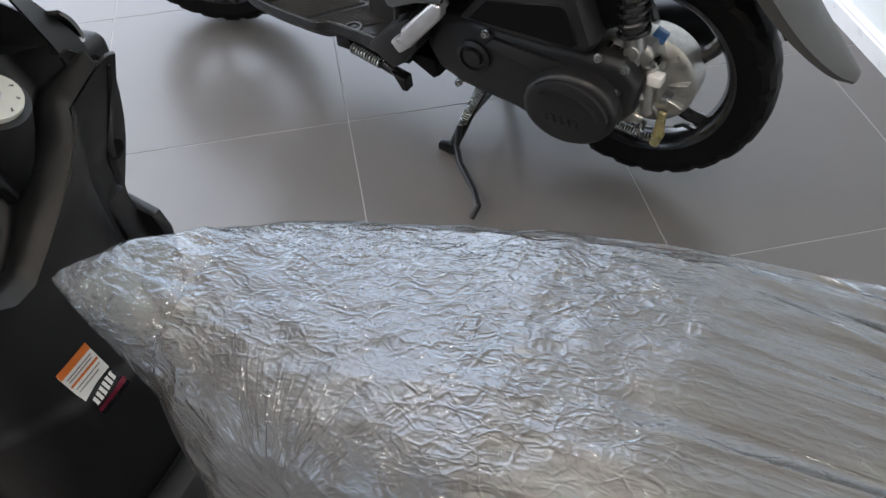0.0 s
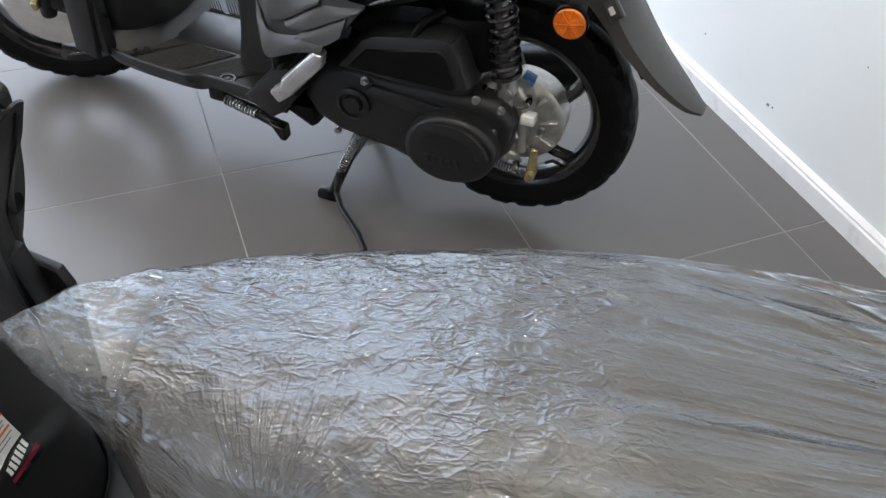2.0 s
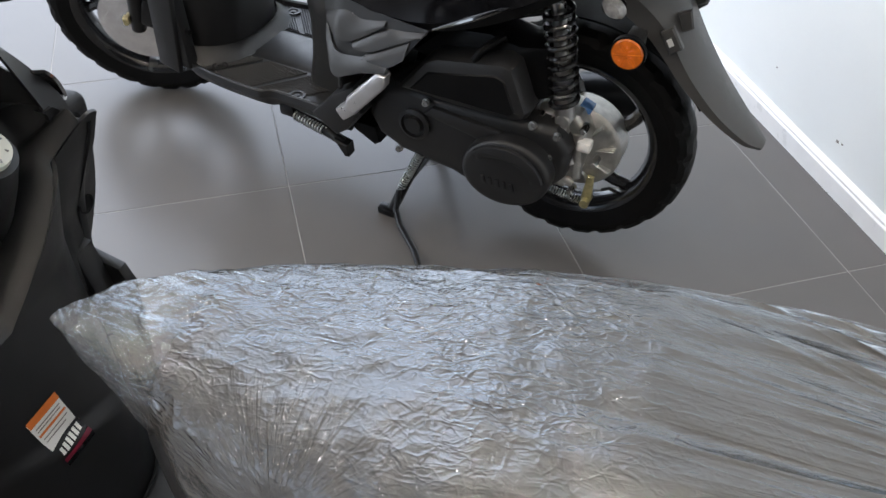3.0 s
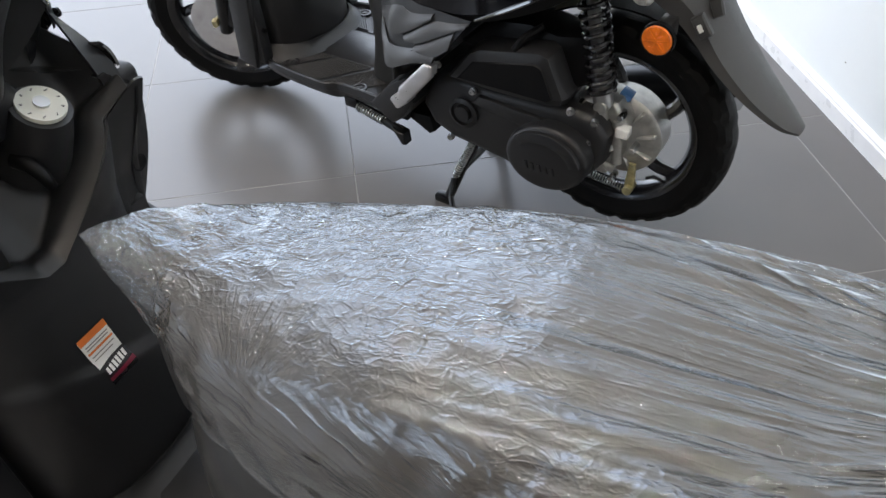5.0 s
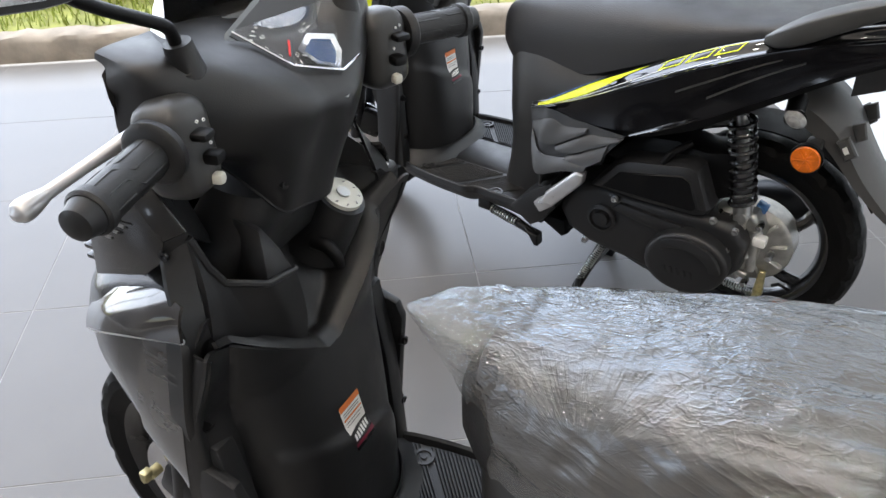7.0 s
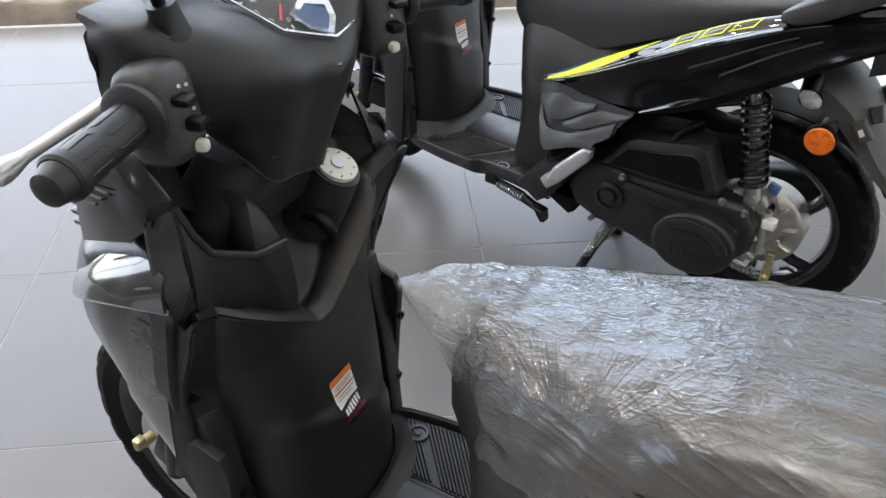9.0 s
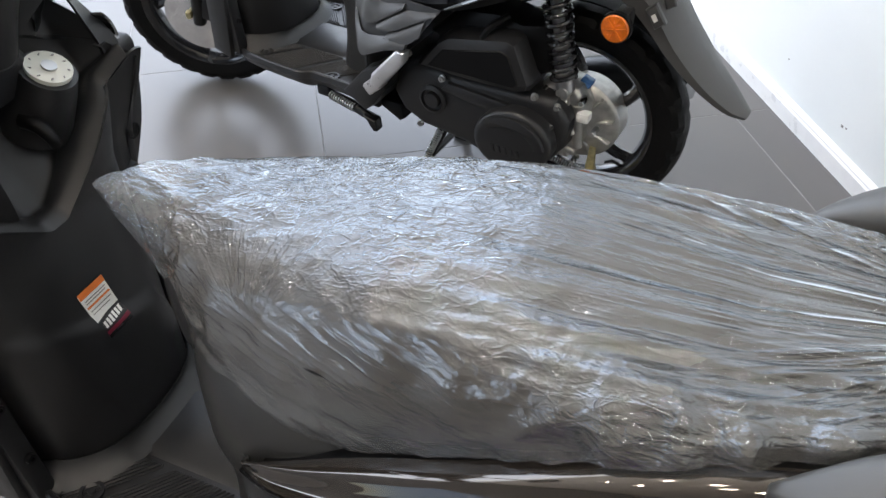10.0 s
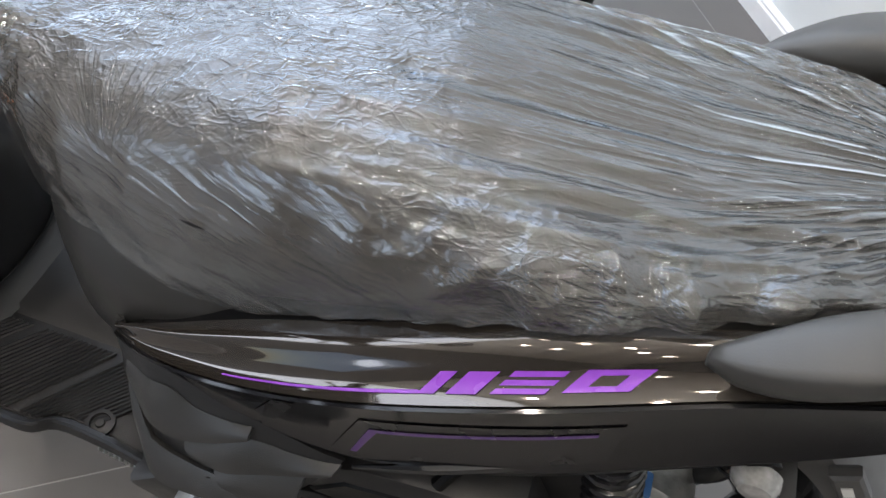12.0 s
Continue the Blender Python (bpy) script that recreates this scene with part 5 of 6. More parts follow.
        for k in range(3):
            z_ = 0.765 - 0.012 * k
            part("graphic_bar", sheet(lambda u, v: cowl_at(z_ + 0.004 * v, -0.906 - 0.048 * u, 0.0085), 6, 1), "rail" if style["wing"] != "yellow" else "black_decal", root)
        top_l = curve([(-1.075, 0.152, 0.764), (-1.01, 0.168, 0.806), (-0.935, 0.180, 0.836), (-0.890, 0.196, 0.842)], 15)
        low_l = curve([(-1.066, 0.188, 0.744), (-1.02, 0.204, 0.768), (-0.955, 0.213, 0.793), (-0.888, 0.209, 0.806)], 15)

        def lamp_at(u, v):
            p = Vector(low_l[int(round(u * 14))]).lerp(Vector(top_l[int(round(u * 14))]), v) + V(0, 0.006, 0.005) * math.sin(math.pi * v) * (1 - 0.5 * u)
            return (p.x, s * p.y, p.z)
        lamp = tagged(new("front_indicator"), "clear front indicator lens with a bright reflector")
        lamp.parent = root
        part("lens", sheet(lamp_at, 14, 10, 0.004 * s), "indicator", lamp)
        part("lens_rim", tube([Vector(lamp_at(q, 0.0)) for q in np.linspace(0, 1, 15)], 0.003, 6), "silver", lamp)
    for s in (-1, 1):
        part("kick_plate", slab([(-0.930, 0.290), (-0.868, 0.286), (-0.872, 0.371), (-0.880, 0.481), (-0.893, 0.560), (-0.903, 0.612), (-0.935, 0.622)], s * 0.158, s * 0.192, 0.006, 2), "plastic", root, "black lower wing of the leg shield")
        part("kick_rim", slab([(-0.945, 0.290), (-0.890, 0.275), (-0.866, 0.545), (-0.876, 0.572), (-0.935, 0.590)], s * 0.188, s * 0.205, 0.005, 2), "plastic", root)

    # handlebar cover: half plans from the rear centre line round to the side, level by level
    levels = (((-0.866, 0, 0.866), (-0.863, 0.040, 0.871), (-0.880, 0.062, 0.902), (-0.915, 0.075, 0.930), (-0.955, 0.085, 0.945)),
              ((-0.850, 0, 0.918), (-0.846, 0.043, 0.923), (-0.872, 0.080, 0.942), (-0.915, 0.098, 0.955), (-0.955, 0.108, 0.960)),
              ((-0.834, 0, 0.962), (-0.829, 0.044, 0.966), (-0.862, 0.104, 0.974), (-0.905, 0.134, 0.976), (-0.955, 0.140, 0.975)),
              ((-0.821, 0, 0.998), (-0.820, 0.044, 1.000), (-0.858, 0.116, 1.008), (-0.896, 0.160, 1.006), (-0.945, 0.166, 1.000)),
              ((-0.832, 0, 1.014), (-0.834, 0.050, 1.020), (-0.861, 0.118, 1.038), (-0.889, 0.164, 1.044), (-0.936, 0.172, 1.038)),
              ((-0.862, 0, 1.034), (-0.862, 0.060, 1.042), (-0.874, 0.118, 1.063), (-0.896, 0.166, 1.070), (-0.938, 0.172, 1.056)),
              ((-0.900, 0, 1.054), (-0.900, 0.070, 1.062), (-0.906, 0.118, 1.078), (-0.914, 0.163, 1.078), (-0.944, 0.166, 1.068)),
              ((-0.960, 0, 1.070), (-0.960, 0.070, 1.074), (-0.960, 0.115, 1.080), (-0.958, 0.158, 1.080), (-0.962, 0.162, 1.072)))
    wide = [curve(row, 18) for row in levels]
    fine = list(zip(*[curve([row[i] for row in wide], 44) for i in range(18)]))
    lean = lambda q: q + V(0, 0, -0.20 * q.y * max(0.0, 1 - abs(q.y) / 0.11))
    rows = [[lean(Vector((p[0], -p[1], p[2]))) for p in r[:0:-1]] + [lean(Vector(p)) for p in r] for r in fine]
    part("handlebar_cover", bar(loft(rows, cap=False, closed=False)), "plastic", root, "matt black handlebar cover", sharp=32)
    part("cover_lip", bar(tube([p + V(-0.001, 0, 0.001) for p in rows[0]], 0.0022, 6)), "plastic", root)
    screws("cover_screw", root, [(-0.857, -0.046, 0.918), (-0.857, 0.046, 0.918)], "steel", 0.006, "X", S)
    # meter: a sloping gloss surround with a dark face under a clear pane
    mt = tagged(new("instrument_panel"), "gloss black instrument panel with a round speed dial and small screen")
    mt.parent = root
    mz = lambda y, s_, out=0.0: V(-0.822 - 0.8 * s_ + out * 0.6, y, 1.005 + 0.6 * s_ + out * 0.8)

    def plate(pts, o0, o1):
        return bar(loft([[mz(y, s_, o) for y, s_ in pts] for o in (o0, o1)]))
    pts = [(0.028, -0.008), (0.080, 0.024), (0.114, 0.104), (0.096, 0.136), (0.030, 0.140), (-0.044, 0.112), (-0.062, 0.094), (-0.028, 0.0235)]
    rim_pts = [(0.045, 0.0195), (0.082, 0.0275), (0.110, 0.103), (0.093, 0.131), (0.033, 0.135), (-0.041, 0.108), (-0.008, 0.048)]
    part("panel", plate(pts, -0.030, -0.002), "gloss", mt, "gloss black surround")
    part("face", plate(rim_pts, -0.004, -0.0012), "face", mt, "dark meter face")
    part("pane", bar(sheet(lambda u, v: tuple(mz(*(Vector(rim_pts[6]).lerp(Vector(rim_pts[0]), u).lerp(Vector(rim_pts[5]).lerp(Vector(rim_pts[2]), u), v)), 0.006 + 0.006 * math.sin(math.pi * u) * math.sin(math.pi * v))), 14, 14)), "glass", mt, "clear meter pane")
    cy, cs, ky, ks = 0.014, 0.0790, 0.046, 0.031
    ring = lambda r, a: (cy + r * ky * math.cos(a), cs + r * ks * math.sin(a))
    for k in range(25):
        a = rad(265 - 255 * k / 24)
        r0 = 0.84 if k % 4 == 0 else 0.91
        q = [ring(r, a + da) for r, da in ((r0, -0.016), (1.0, -0.016), (1.0, 0.016), (r0, 0.016))]
        part("tick", plate(q, -0.0012, -0.0006), "white", mt)
    across, upw = V(0, 1, 0), (mz(0, 1) - mz(0, 0)).normalized()
    flat_m = Matrix((across, upw, across.cross(upw))).transposed().to_4x4()
    for k, word in enumerate(("0", "20", "40", "60", "80", "100", "120")):
        cu = bpy.data.curves.new("word", "FONT")
        cu.body, cu.size, cu.align_x, cu.align_y = word, 0.0070, "CENTER", "CENTER"
        tmp = new("word", cu)
        me = bpy.data.meshes.new_from_object(tmp)
        bpy.data.objects.remove(tmp)
        me.transform(S @ Matrix.Translation(mz(*ring(0.66, rad(265 - 255 * k / 6)), -0.0005)) @ flat_m)
        me.materials.append(M["white"])
        o = new("numeral", me)
        o.parent = mt
    nd = bmesh.new()
    tube([mz(cy + 0.002, cs - 0.002, 0.001), mz(cy - 0.012, cs - 0.018, 0.001)], 0.0013, 6, nd)
    part("needle", bar(nd), "needle", mt)
    hexa = [(0.012, 0.0617), (0.041, 0.0750), (0.073, 0.0617), (0.064, 0.0400), (0.044, 0.0233), (0.021, 0.0383)]
    small = [(0.0425 + (y - 0.0425) * 0.72, 0.049 + (q - 0.049) * 0.72) for y, q in hexa]
    part("screen", plate(small, -0.001, 0.003), "screen", mt, "small dark blue screen")
    part("bezel", bar(loft([[mz(y, q, o) for y, q in r] for r, o in ((hexa, 0.000), (hexa, 0.005), (small, 0.0035), (small, 0.000))], cap=False)), "chrome", mt, "chrome hexagonal screen frame")
    part("edge_trim", bar(tube([mz(y, q, 0.0045) for y, q in (rim_pts[5], rim_pts[6], rim_pts[0], rim_pts[1])], 0.0014, 6)), "chrome", mt, "bright lower edge of the pane")
    part("emblem", plate([(0.012, 0.012), (0.034, 0.002), (0.036, 0.007), (0.014, 0.017)], -0.002, -0.0005), "rail", mt)

    # bars, grips, levers, switches, mirrors
    for s in (-1, 1):
        i0, dr = V(-0.862, s * 0.188, 1.016), V(0.30, s * 0.95, -0.05).normalized()
        g = part("grip", bar(tube([i0, i0 + dr * 0.004, i0 + dr * 0.010, i0 + dr * 0.014, i0 + dr * 0.016, i0 + dr * 0.096, i0 + dr * 0.097, i0 + dr * 0.106, i0 + dr * 0.109], [0.028, 0.031, 0.031, 0.027, 0.0185, 0.0185, 0.0215, 0.0215, 0.019], 28)), "soft", root, "ribbed black rubber grip")
        part("bar_end", bar(tube([i0 + dr * 0.109, i0 + dr * 0.124, i0 + dr * 0.128], [0.018, 0.0145, 0.008], 20)), "plastic", g)
        for k in range(8):
            o = dr.orthogonal().normalized()
            o2 = dr.cross(o)
            a_ = 2 * math.pi * k / 8
            e = o * math.cos(a_) + o2 * math.sin(a_)
            f = o * math.cos(a_ + 0.7) + o2 * math.sin(a_ + 0.7)
            part("rib", bar(tube([i0 + dr * 0.02 + e * 0.0182, i0 + dr * 0.055 + e * 0.0185, i0 + dr * 0.070 + f * 0.0185, i0 + dr * 0.094 + f * 0.0182], 0.0011, 5)), "soft", g)
        lv = [V(-0.925, s * 0.150, 1.006), V(-0.920, s * 0.175, 1.006), V(-0.922, s * 0.205, 1.001), V(-0.930, s * 0.250, 0.988), V(-0.932, s * 0.280, 0.981), V(-0.932, s * 0.296, 0.977)]
        part("brake_lever", bar(tube(lv, [0.010, 0.0095, 0.009, 0.008, 0.007, 0.0063, 0.006, 0.006, 0.0065, 0.010, 0.0115, 0.0105, 0.004], 12, smooth=40)), "silver", root, "silver brake lever with ball end")
        sw = block(V(-0.872, s * 0.160, 1.004), V(0.060, 0.062, 0.096), 0.022, Matrix.Rotation(rad(-s * 14), 4, "Z") @ Matrix.Rotation(rad(-8), 4, "Y"), seg=4)
        sh = part("switch_housing", bar(sw), "grey", root, "black handlebar switch housing")
        for y, z, sz, mt_ in ((0.158, 1.024, V(0.018, 0.020, 0.009), "dark_plastic"), (0.150, 0.999, V(0.020, 0.018, 0.012), "dark_plastic"), (0.148, 0.976, V(0.014, 0.012, 0.012), "lock")):
            part("button", bar(block(V(-0.838, s * y, z), sz, 0.004, Matrix.Rotation(rad(-s * 18), 4, "Z"))), mt_, sh)
        for y, z in ((0.160, 1.037), (0.152, 1.036), (0.148, 1.012)):
            part("symbol", bar(turn([(0.0010, 0.0), (0.0017, 0.0), (0.0017, 0.001), (0.0010, 0.001)], 12, (-0.8405, s * y, z), "X", closed=True)), "white", sh)
        mr = tagged(new("mirror"), "black rear-view mirror on a bent stem")
        mr.parent = root
        part("boot", bar(tube([(-0.888, s * 0.118, 1.040), (-0.888, s * 0.120, 1.064), (-0.888, s * 0.120, 1.066), (-0.889, s * 0.125, 1.090)], [0.0195, 0.018, 0.0165, 0.0135], 20)), "soft", mr)
        part("stem", bar(tube([(-0.889, s * 0.125, 1.080), (-0.888, s * 0.130, 1.100), (-0.883, s * 0.143, 1.112), (-0.876, s * 0.175, 1.128), (-0.864, s * 0.215, 1.148), (-0.855, s * 0.245, 1.166), (-0.848, s * 0.268, 1.188)], 0.0062, 10, smooth=18)), "dark_plastic", mr)
        head = []
        tilt = lambda x, y, z: V(x - 0.10 * (y - 0.300), s * y, z + 0.12 * (y - 0.300))
        oval = lambda x, k, m_=0.0: [tilt(x, 0.318 + (0.088 - m_) * k * math.copysign(abs(math.cos(a)) ** 0.7, math.cos(a)), 1.222 + (0.050 - m_) * k * math.copysign(abs(math.sin(a)) ** 0.7, math.sin(a))) for a in np.linspace(0, 2 * math.pi, 29)[:-1]]
        for x, sc_ in ((-0.862, 0.5), (-0.848, 0.92), (-0.823, 1.0), (-0.818, 0.96)):
            head.append(oval(x, sc_))
        part("shell", bar(loft(head)), "plastic", mr)
        part("mirror_glass", bar(loft([oval(x, 1.0, 0.007) for x in (-0.819, -0.8165)])), "chrome", mr)
    for k, (y0, y1) in enumerate(((0.03, 0.11), (0.05, 0.13), (-0.06, -0.12))):
        part("brake_hose", bar(tube([(-0.98, y1, 1.0), (-1.0, y1, 0.92), (-1.03, y0, 0.80), (-1.07, y0 * 0.6, 0.62)], 0.005, 8, smooth=16)), "soft", root)
    neck = []
    for z, cx, hx, hy in ((0.80, -0.955, 0.05, 0.12), (0.84, -0.945, 0.055, 0.10), (0.87, -0.93, 0.056, 0.075), (0.90, -0.92, 0.05, 0.06)):
        neck.append([V(cx + hx * math.copysign(abs(math.cos(a)) ** 0.6, math.cos(a)), -0.01 + hy * math.copysign(abs(math.sin(a)) ** 0.6, math.sin(a)), z) for a in np.linspace(0, 2 * math.pi, 33)[:-1]])
    part("dash_neck", loft(neck), "plastic", root)
    part("steering_column", tube([(-0.99, 0, 0.80), (-0.945, 0, 0.90)], 0.028, 16), "dark_plastic", root)
    # nose fairing: side plates that wrap round the front, and a ledge inside
    rows = curve([(0.822, -0.990, -1.100, 0.150), (0.832, -0.975, -1.115, 0.164), (0.860, -0.950, -1.112, 0.168), (0.895, -0.930, -1.095, 0.168), (0.915, -0.932, -1.080, 0.162), (0.940, -0.950, -1.060, 0.146), (0.955, -0.965, -1.045, 0.115)], 26)
    shell = loft([fairing_ring(z, f, r, h, 3.2, 41) for z, r, f, h in rows], cap=False, closed=False)
    fairing = part("nose_fairing", shell, style["cowl"], root, style["nose_label"], sharp=45)
    for s in (-1, 1):
        rim_ = [V(r, s * h, z) for z, r, f, h in rows if z > 0.880]
        ledge = loft([[q, q + V(-0.004, -s * 0.026, 0.002), q + V(-0.012, -s * 0.030, -0.05), q + V(-0.02, -s * 0.01, -0.05)] for q in rim_])
        part("ledge", ledge, "plastic", fairing, "matt black inner ledge")
        for k in range(3):
            slat_at = V(-1.060 - 0.003 * k, s * (0.140 - 0.003 * k), 0.822 + 0.0115 * k)
            part("vent_slat", block(slat_at, V(0.036, 0.030, 0.006), 0.002), "smoke", fairing)
    for s in (-1, 1):
        a, b, c, d = V(-0.950, s * 0.177, 0.945), V(-0.920, s * 0.176, 0.900), V(-0.903, s * 0.160, 0.908), V(-0.934, s * 0.163, 0.954)
        e, f, g, h = V(-0.926, s * 0.178, 0.876), V(-0.960, s * 0.177, 0.847), V(-1.045, s * 0.172, 0.818), V(-1.035, s * 0.168, 0.905)
        i, j = V(-0.905, s * 0.160, 0.892), V(-0.914, s * 0.166, 0.874)
        for nm, ring, mat, lb in (("top_strip", (a, b, c, d), "smoke", "satin graphite top strip"), ("side_plate", (a, b, e, f, g, h), "smoke", "graphite side plate in clear film"), ("rear_plate", (b, c, i, j, e), "plastic", "")):
            plate = loft([[q + V(0, -s * 0.004, -0.001) for q in ring], list(ring)])
            bmesh.ops.bevel(plate, geom=plate.edges[:], offset=0.0012, segments=2, affect="EDGES", profile=0.5)
            part(nm, plate, mat, fairing, lb)
        for k in range(3):
            q = a.lerp(b, 0.15) + V(-0.02 - 0.012 * k, s * 0.003, -0.030 - 0.010 * k)
            part("print_stripe", tube([q, q + V(-0.055, -s * 0.008, -0.006)], 0.0018, 6), "rail", fairing)
        part("plate_screw", turn([(0.006, 0.0), (0.006, -0.003), (0.003, -0.003), (0.0005, -0.001)], 12, (-0.920, s * 0.178 + (0 if s < 0 else 0.003), 0.886)), "steel", fairing)
        wall_d = [(d, c), (V(-0.950, s * 0.135, 0.940), V(-0.915, s * 0.135, 0.880)), (V(-0.968, s * 0.100, 0.925), V(-0.935, s * 0.095, 0.845))]
        inner_e = [(-0.904, 0.156, 0.902), (-0.894, 0.168, 0.850), (-0.884, 0.176, 0.802), (-0.881, 0.174, 0.750)]
        outer_e = [(-0.922, 0.180, 0.878), (-0.906, 0.197, 0.842), (-0.886, 0.206, 0.804), (-0.886, 0.206, 0.750)]
        corner = [(V(p[0], s * p[1], p[2]), V(q[0], s * q[1], q[2])) for p, q in zip(curve(inner_e, 13), curve(outer_e, 13))]
        part("corner_plate", loft([[p, q, q + V(-0.005, 0, 0), p + V(-0.005, 0, 0)] for p, q in corner]), "plastic", fairing, "matt black corner between the dash and the cowl")
        part("dash_wall", loft([[p, q, q + V(-0.006, 0, -0.002), p + V(-0.006, 0, -0.002)] for p, q in wall_d]), "plastic", fairing, "matt black wall inside the nose fairing")
    head = []
    for z, x, r, hw in ((0.950, -1.03, -0.955, 0.10), (0.990, -1.026, -0.940, 0.150), (1.020, -1.020, -0.936, 0.170), (1.046, -1.014, -0.930, 0.179), (1.062, -1.008, -0.945, 0.170), (1.070, -0.995, -0.955, 0.150)):
        head.append(fairing_ring(z, x, r, hw, 1.6, 33))
    part("head_cowl", bar(loft(head)), style["cowl"] if style["nose"] == "gloss" else "yellow", root, "head cowl round the handlebar cover", sharp=60)
    crown = []
    for z, x, r, hw in ((1.066, -1.00, -0.925, 0.118), (1.085, -0.995, -0.915, 0.116), (1.105, -0.985, -0.920, 0.108), (1.118, -0.970, -0.930, 0.098)):
        crown.append(fairing_ring(z, x, r, hw, 3.0, 25))
    part("visor", bar(loft(crown, cap=False, closed=False)), style["nose"], root, "gloss meter visor", sharp=60)
    return root

# ---- printed decals ----
def violet_prints(panel, flank):
    part("violet_line", decal(upper, [[(-0.365, 0.880), (-0.196, 0.815), (-0.192, 0.860), (-0.365, 0.905)]]), "purple", panel, "thin violet line")

    def leaning(x0, x1, v0, v1):
        """A piece between two heights of a mark, which leans to the rear at its top."""
        k = lambda v: 0.012 * (0.86 - v) / 0.26
        return [(x0 + k(v0), v0), (x1 + k(v0), v0), (x1 + k(v1), v1), (x0 + k(v1), v1)]
    block_ = [leaning(-0.196, -0.184, 0.60, 0.86), leaning(-0.176, -0.155, 0.60, 0.86)]
    bars_ = [leaning(-0.146, -0.111, a, b) for a, b in ((0.59, 0.655), (0.69, 0.755), (0.79, 0.855))]
    ring_ = [leaning(-0.101, -0.060, 0.57, 0.64), leaning(-0.101, -0.060, 0.77, 0.84), leaning(-0.101, -0.089, 0.64, 0.77), leaning(-0.072, -0.060, 0.64, 0.77)]
    for quads in (block_, bars_, ring_):
        part("violet_mark", decal(upper, quads), "purple", panel, "violet slanted block mark")
    part("dark_shape", decal(lower, [[(-0.310, 0.03), (-0.288, 0.03), (-0.316, 0.64), (-0.338, 0.64)], [(-0.236, 0.22), (-0.05, 0.24), (-0.05, 0.72), (-0.262, 0.78)]]), "black_decal", flank)
    part("violet_stripe", decal(lower, [[(-0.244, 0.74), (-0.238, 0.74), (-0.221, 0.39), (-0.228, 0.36)], [(-0.228, 0.36), (-0.065, 0.33), (-0.065, 0.375), (-0.223, 0.41)]], 0.002), "dim_purple", flank, "dim violet stripe")


def neon_prints(panel, flank):
    part("neon_flash", decal(upper, [[(-0.488, 0.55), (-0.36, 0.30), (-0.36, 0.74), (-0.488, 0.80)], [(-0.36, 0.30), (-0.235, 0.20), (-0.235, 0.24), (-0.36, 0.74)]]), "yellow", panel, "neon yellow flash")
    part("blue_flash", decal(upper, [[(-0.46, 0.34), (-0.33, 0.08), (-0.33, 0.18), (-0.46, 0.42)]]), "blue", panel)
    part("white_line", decal(upper, [[(-0.48, 0.88), (-0.38, 0.80), (-0.38, 0.84), (-0.48, 0.92)], [(-0.38, 0.80), (-0.20, 0.58), (-0.20, 0.60), (-0.38, 0.84)]]), "white", panel, "thin white pinstripe")
    part("silver_line", decal(upper, [[(-0.470, 0.965), (-0.30, 0.93), (-0.30, 0.995), (-0.462, 0.995)], [(-0.30, 0.93), (-0.06, 0.72), (-0.06, 0.74), (-0.30, 0.995)]]), "silver_decal", panel, "silver pinstripe")
    for x in (-0.210, -0.158, -0.106):
        w, k = 0.042, 0.014
        q = [slant(x, x + w, 0.28, 0.33, k), slant(x, x + w, 0.53, 0.58, 0.0), slant(x, x + 0.004, 0.28, 0.58, k), slant(x + w - 0.004, x + w, 0.28, 0.58, k)]
        part("neon_mark", decal(upper, q), "yellow", panel, "neon yellow outlined block mark")
    part("grey_graphic", decal(lower, [[(-0.16, 0.25), (0.02, 0.12), (0.02, 0.15), (-0.16, 0.29)], [(-0.10, 0.48), (0.06, 0.28), (0.06, 0.32), (-0.10, 0.52)]]), "rail", flank)


FAR = Matrix.Translation((0.335, 1.42, 0)) @ Matrix.Rotation(rad(-28.5), 4, "Z")
NEAR = Matrix.Translation((0.370, 0.250, 0)) @ Matrix.Rotation(rad(-20.8), 4, "Z")

far_scooter = scooter(FAR, {"axle": -1.185, "decals": neon_prints, "panel": "gloss", "lower": "graphite", "cowl": "plastic", "cowl_label": "matt black front cowl", "wing": "yellow", "nose": "yellow", "nose_label": "neon yellow nose fairing"}, 25,
                      "black scooter with neon yellow decals on its centre stand")
near_scooter = scooter(NEAR, {"axle": -1.135, "decals": violet_prints, "panel": "flake", "lower": "graphite", "cowl": "smoke", "cowl_label": "graphite front cowl in clear film", "wing": "wing", "nose": "gloss", "nose_label": "graphite nose fairing"}, -5,
                       "black scooter with violet decals and a wrapped seat")


# ---- plastic cover over the near seat ----
BAG_X = (-0.720, -0.695, -0.655, -0.625, -0.59, -0.55, -0.46, -0.36, -0.25, -0.14, -0.05, 0.05, 0.148)
BAG_R = (-0.030, 0.012, 0.060, 0.088, 0.115, 0.135, 0.154, 0.166, 0.172, 0.170, 0.155, 0.115, 0.045)
BAG_L = (-0.040, -0.048, -0.054, -0.066, -0.090, -0.108, -0.130, -0.142, -0.148, -0.146, -0.136, -0.115, -0.050)
BAG_T = (0.789, 0.789, 0.784, 0.780, 0.779, 0.784, 0.800, 0.822, 0.832, 0.832, 0.834, 0.850, 0.862)
BAG_BR = (0.786, 0.770, 0.738, 0.715, 0.684, 0.662, 0.655, 0.670, 0.710, 0.758, 0.792, 0.826, 0.850)
BAG_BL = (0.786, 0.768, 0.728, 0.684, 0.624, 0.604, 0.602, 0.640, 0.702, 0.764, 0.800, 0.828, 0.850)


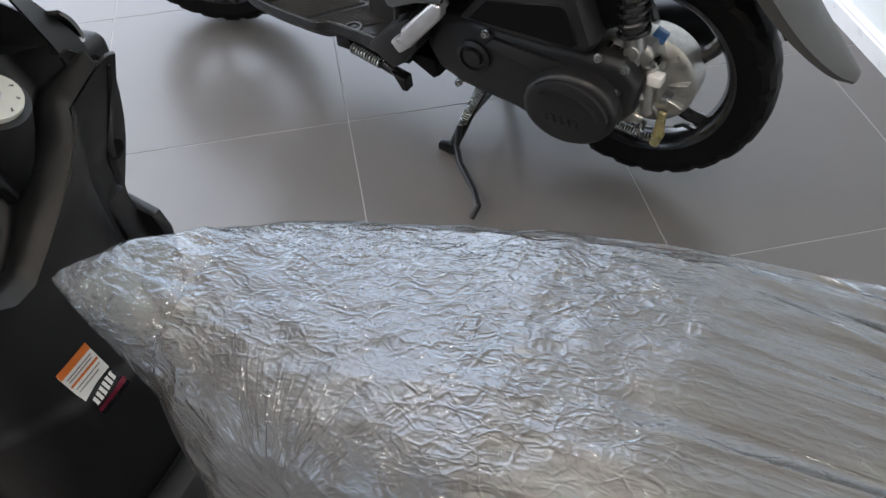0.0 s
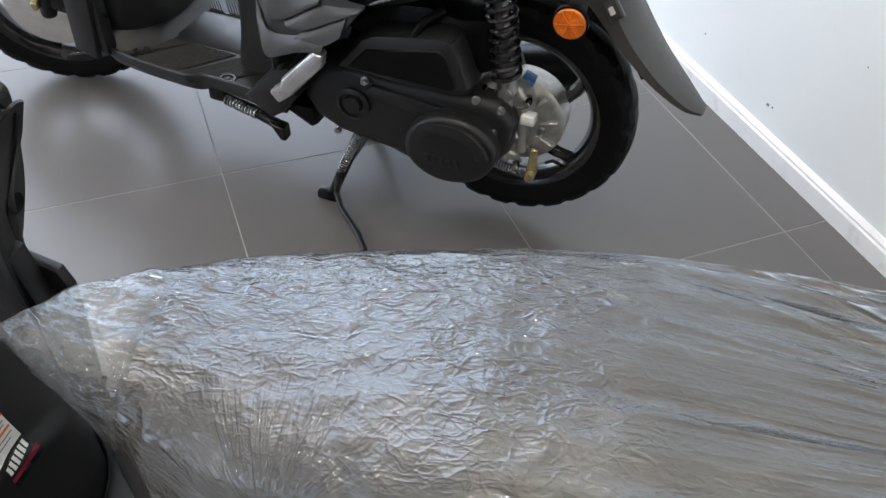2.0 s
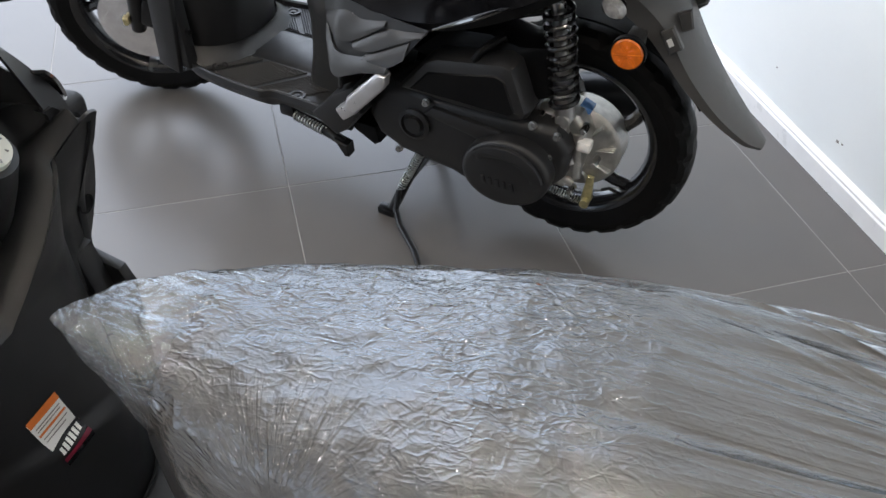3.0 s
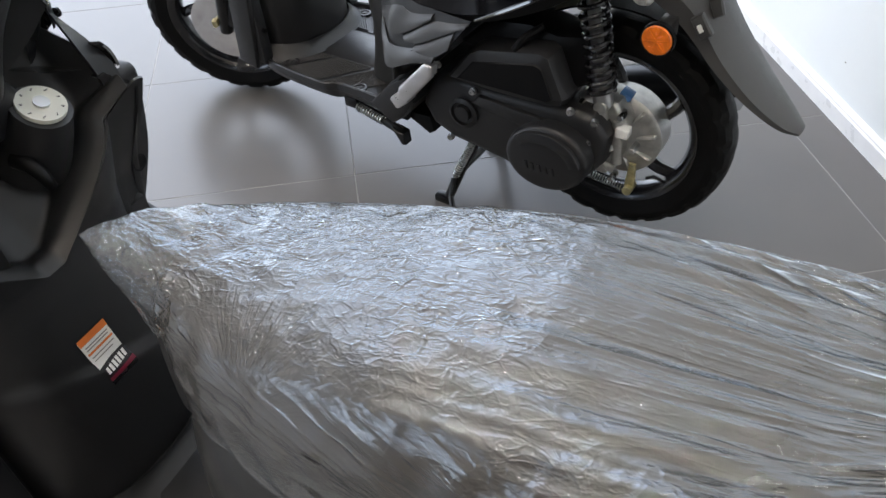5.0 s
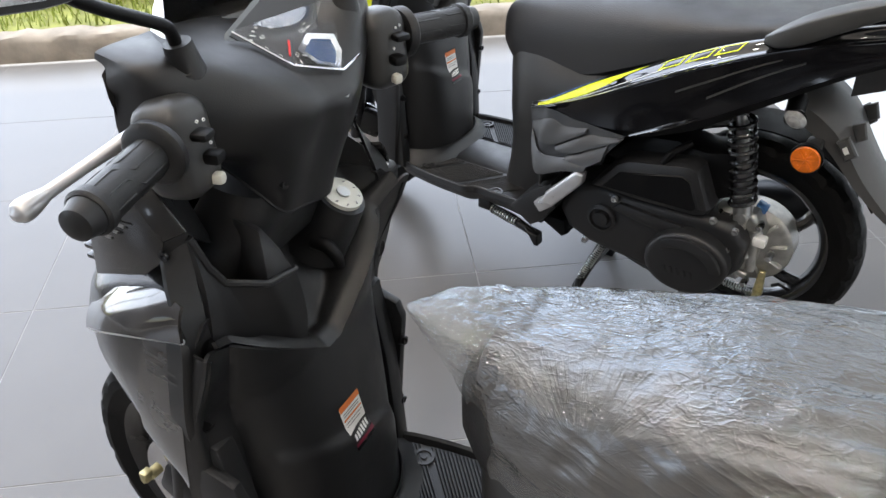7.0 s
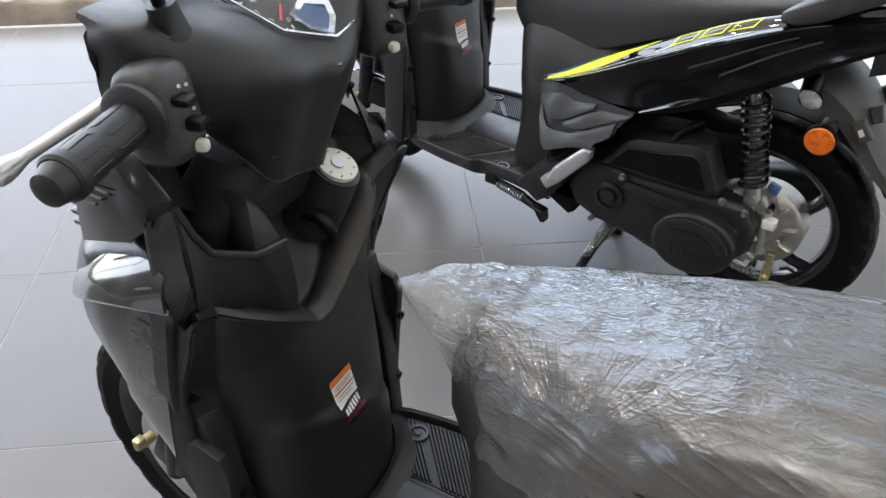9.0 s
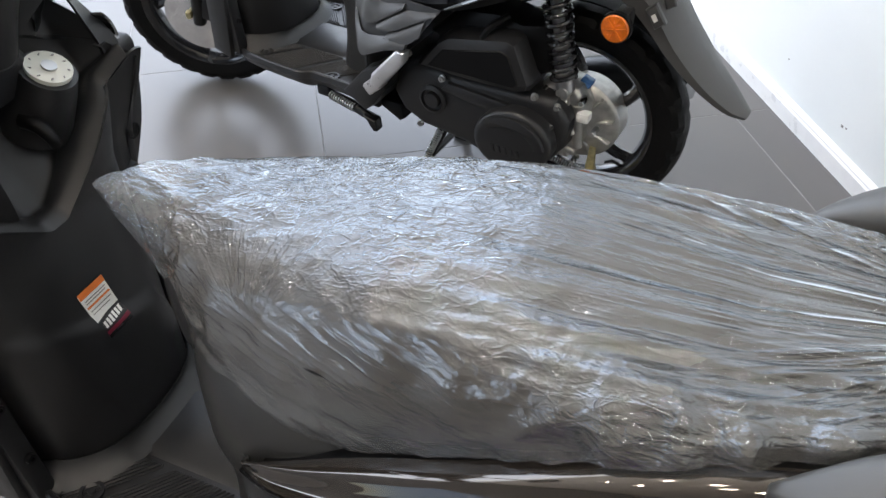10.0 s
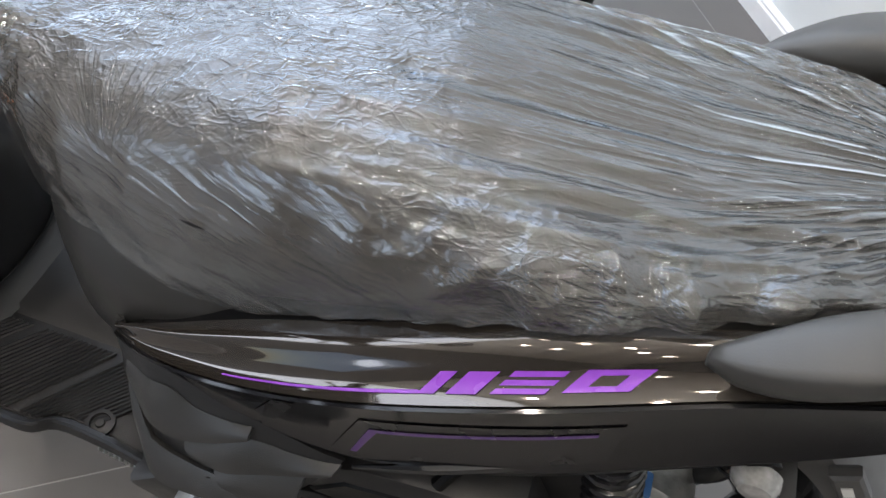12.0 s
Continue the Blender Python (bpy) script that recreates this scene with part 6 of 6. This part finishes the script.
def cover_place(u, v):
    x = -0.720 + 0.868 * u ** 0.95
    f = 2 * v - 1
    yr, yl, t, br, bl = (lerp(x, BAG_X, q) for q in (BAG_R, BAG_L, BAG_T, BAG_BR, BAG_BL))
    k = min(1.0, (x + 0.720) / 0.110)
    yc = (yr + yl) / 2
    a = f * math.pi / 2
    y = yc + (yr - yc) * math.copysign(abs(math.sin(a)) ** (0.62 if f > 0 else 0.75), a)
    b = br if f > 0 else bl
    z = b + (t - b) * max(0.0, math.cos(a)) ** (0.42 if f > 0 else 0.5)
    p = Vector((x, y, z))
    n = Vector((0, math.sin(a) * 0.8, math.cos(a) + 0.15)).normalized()
    # long folds drawn towards the gathered rear end
    pull = min(1, max(0, (x + 0.42) / 0.35))
    fold = math.sin(f * 34 + 2.6 * noise.noise(Vector((x * 1.1, f * 2.5, 1)))) * 0.5 + math.sin(f * 57 + 3.4 * noise.noise(Vector((x * 1.3, f * 4, 7)))) * 0.35
    d = 0.0034 * pull * fold * (1 - 0.8 * max(0.0, min(1.0, (-f - 0.45) / 0.2)))
    # loose crinkles over the top and deep crumples down the near side
    d += 0.0020 * (1 - 0.9 * pull) * noise.noise(Vector((x * 34, y * 48, z * 40)))
    d += 0.0020 * (1 - 0.85 * pull) * (1 - abs(noise.noise(Vector((x * 18 + 5, y * 30, z * 22))) * 2))
    side = max(0.0, (-f - 0.45) / 0.55)
    back = min(1, max(0, (x + 0.30) / 0.2))
    cr = noise.noise(Vector((x * 22, z * 20, 3.7)))
    d += side * (0.002 + 0.009 * back) * (1 - 2 * abs(cr)) + side * 0.005 * back * (1 - 2 * abs(noise.noise(Vector((x * 38 + z * 10, z * 14, 9)))))
    if x < -0.60:
        d += 0.004 * (1 - k) * noise.noise(Vector((x * 30, z * 30, 2)))
    return p + n * d


SPLIT = 0.085   # the flat front corner of the bag ends here
cover = thing("seat_cover", "crinkled clear plastic bag pulled over the scooter seat", "plastic cover", NEAR)
part("bag_body", sheet(lambda u, v: cover_place(SPLIT + (1 - SPLIT) * u, v), 240, 170), "film", cover, sharp=180)
part("front_flap", sheet(lambda u, v: cover_place(SPLIT * u, v), 36, 170), "film", cover, "flat sealed front corner of the bag", sharp=180)
slit = sheet(lambda u, v: cover_place(0.330 + 0.030 * u, 0.105 - 0.010 * u + 0.006 * (v - 0.5) * math.sin(math.pi * u)) + V(0, -0.0025, 0.001), 12, 2)
part("torn_slit", slit, "dark_plastic", cover, "small dark tear in the film")
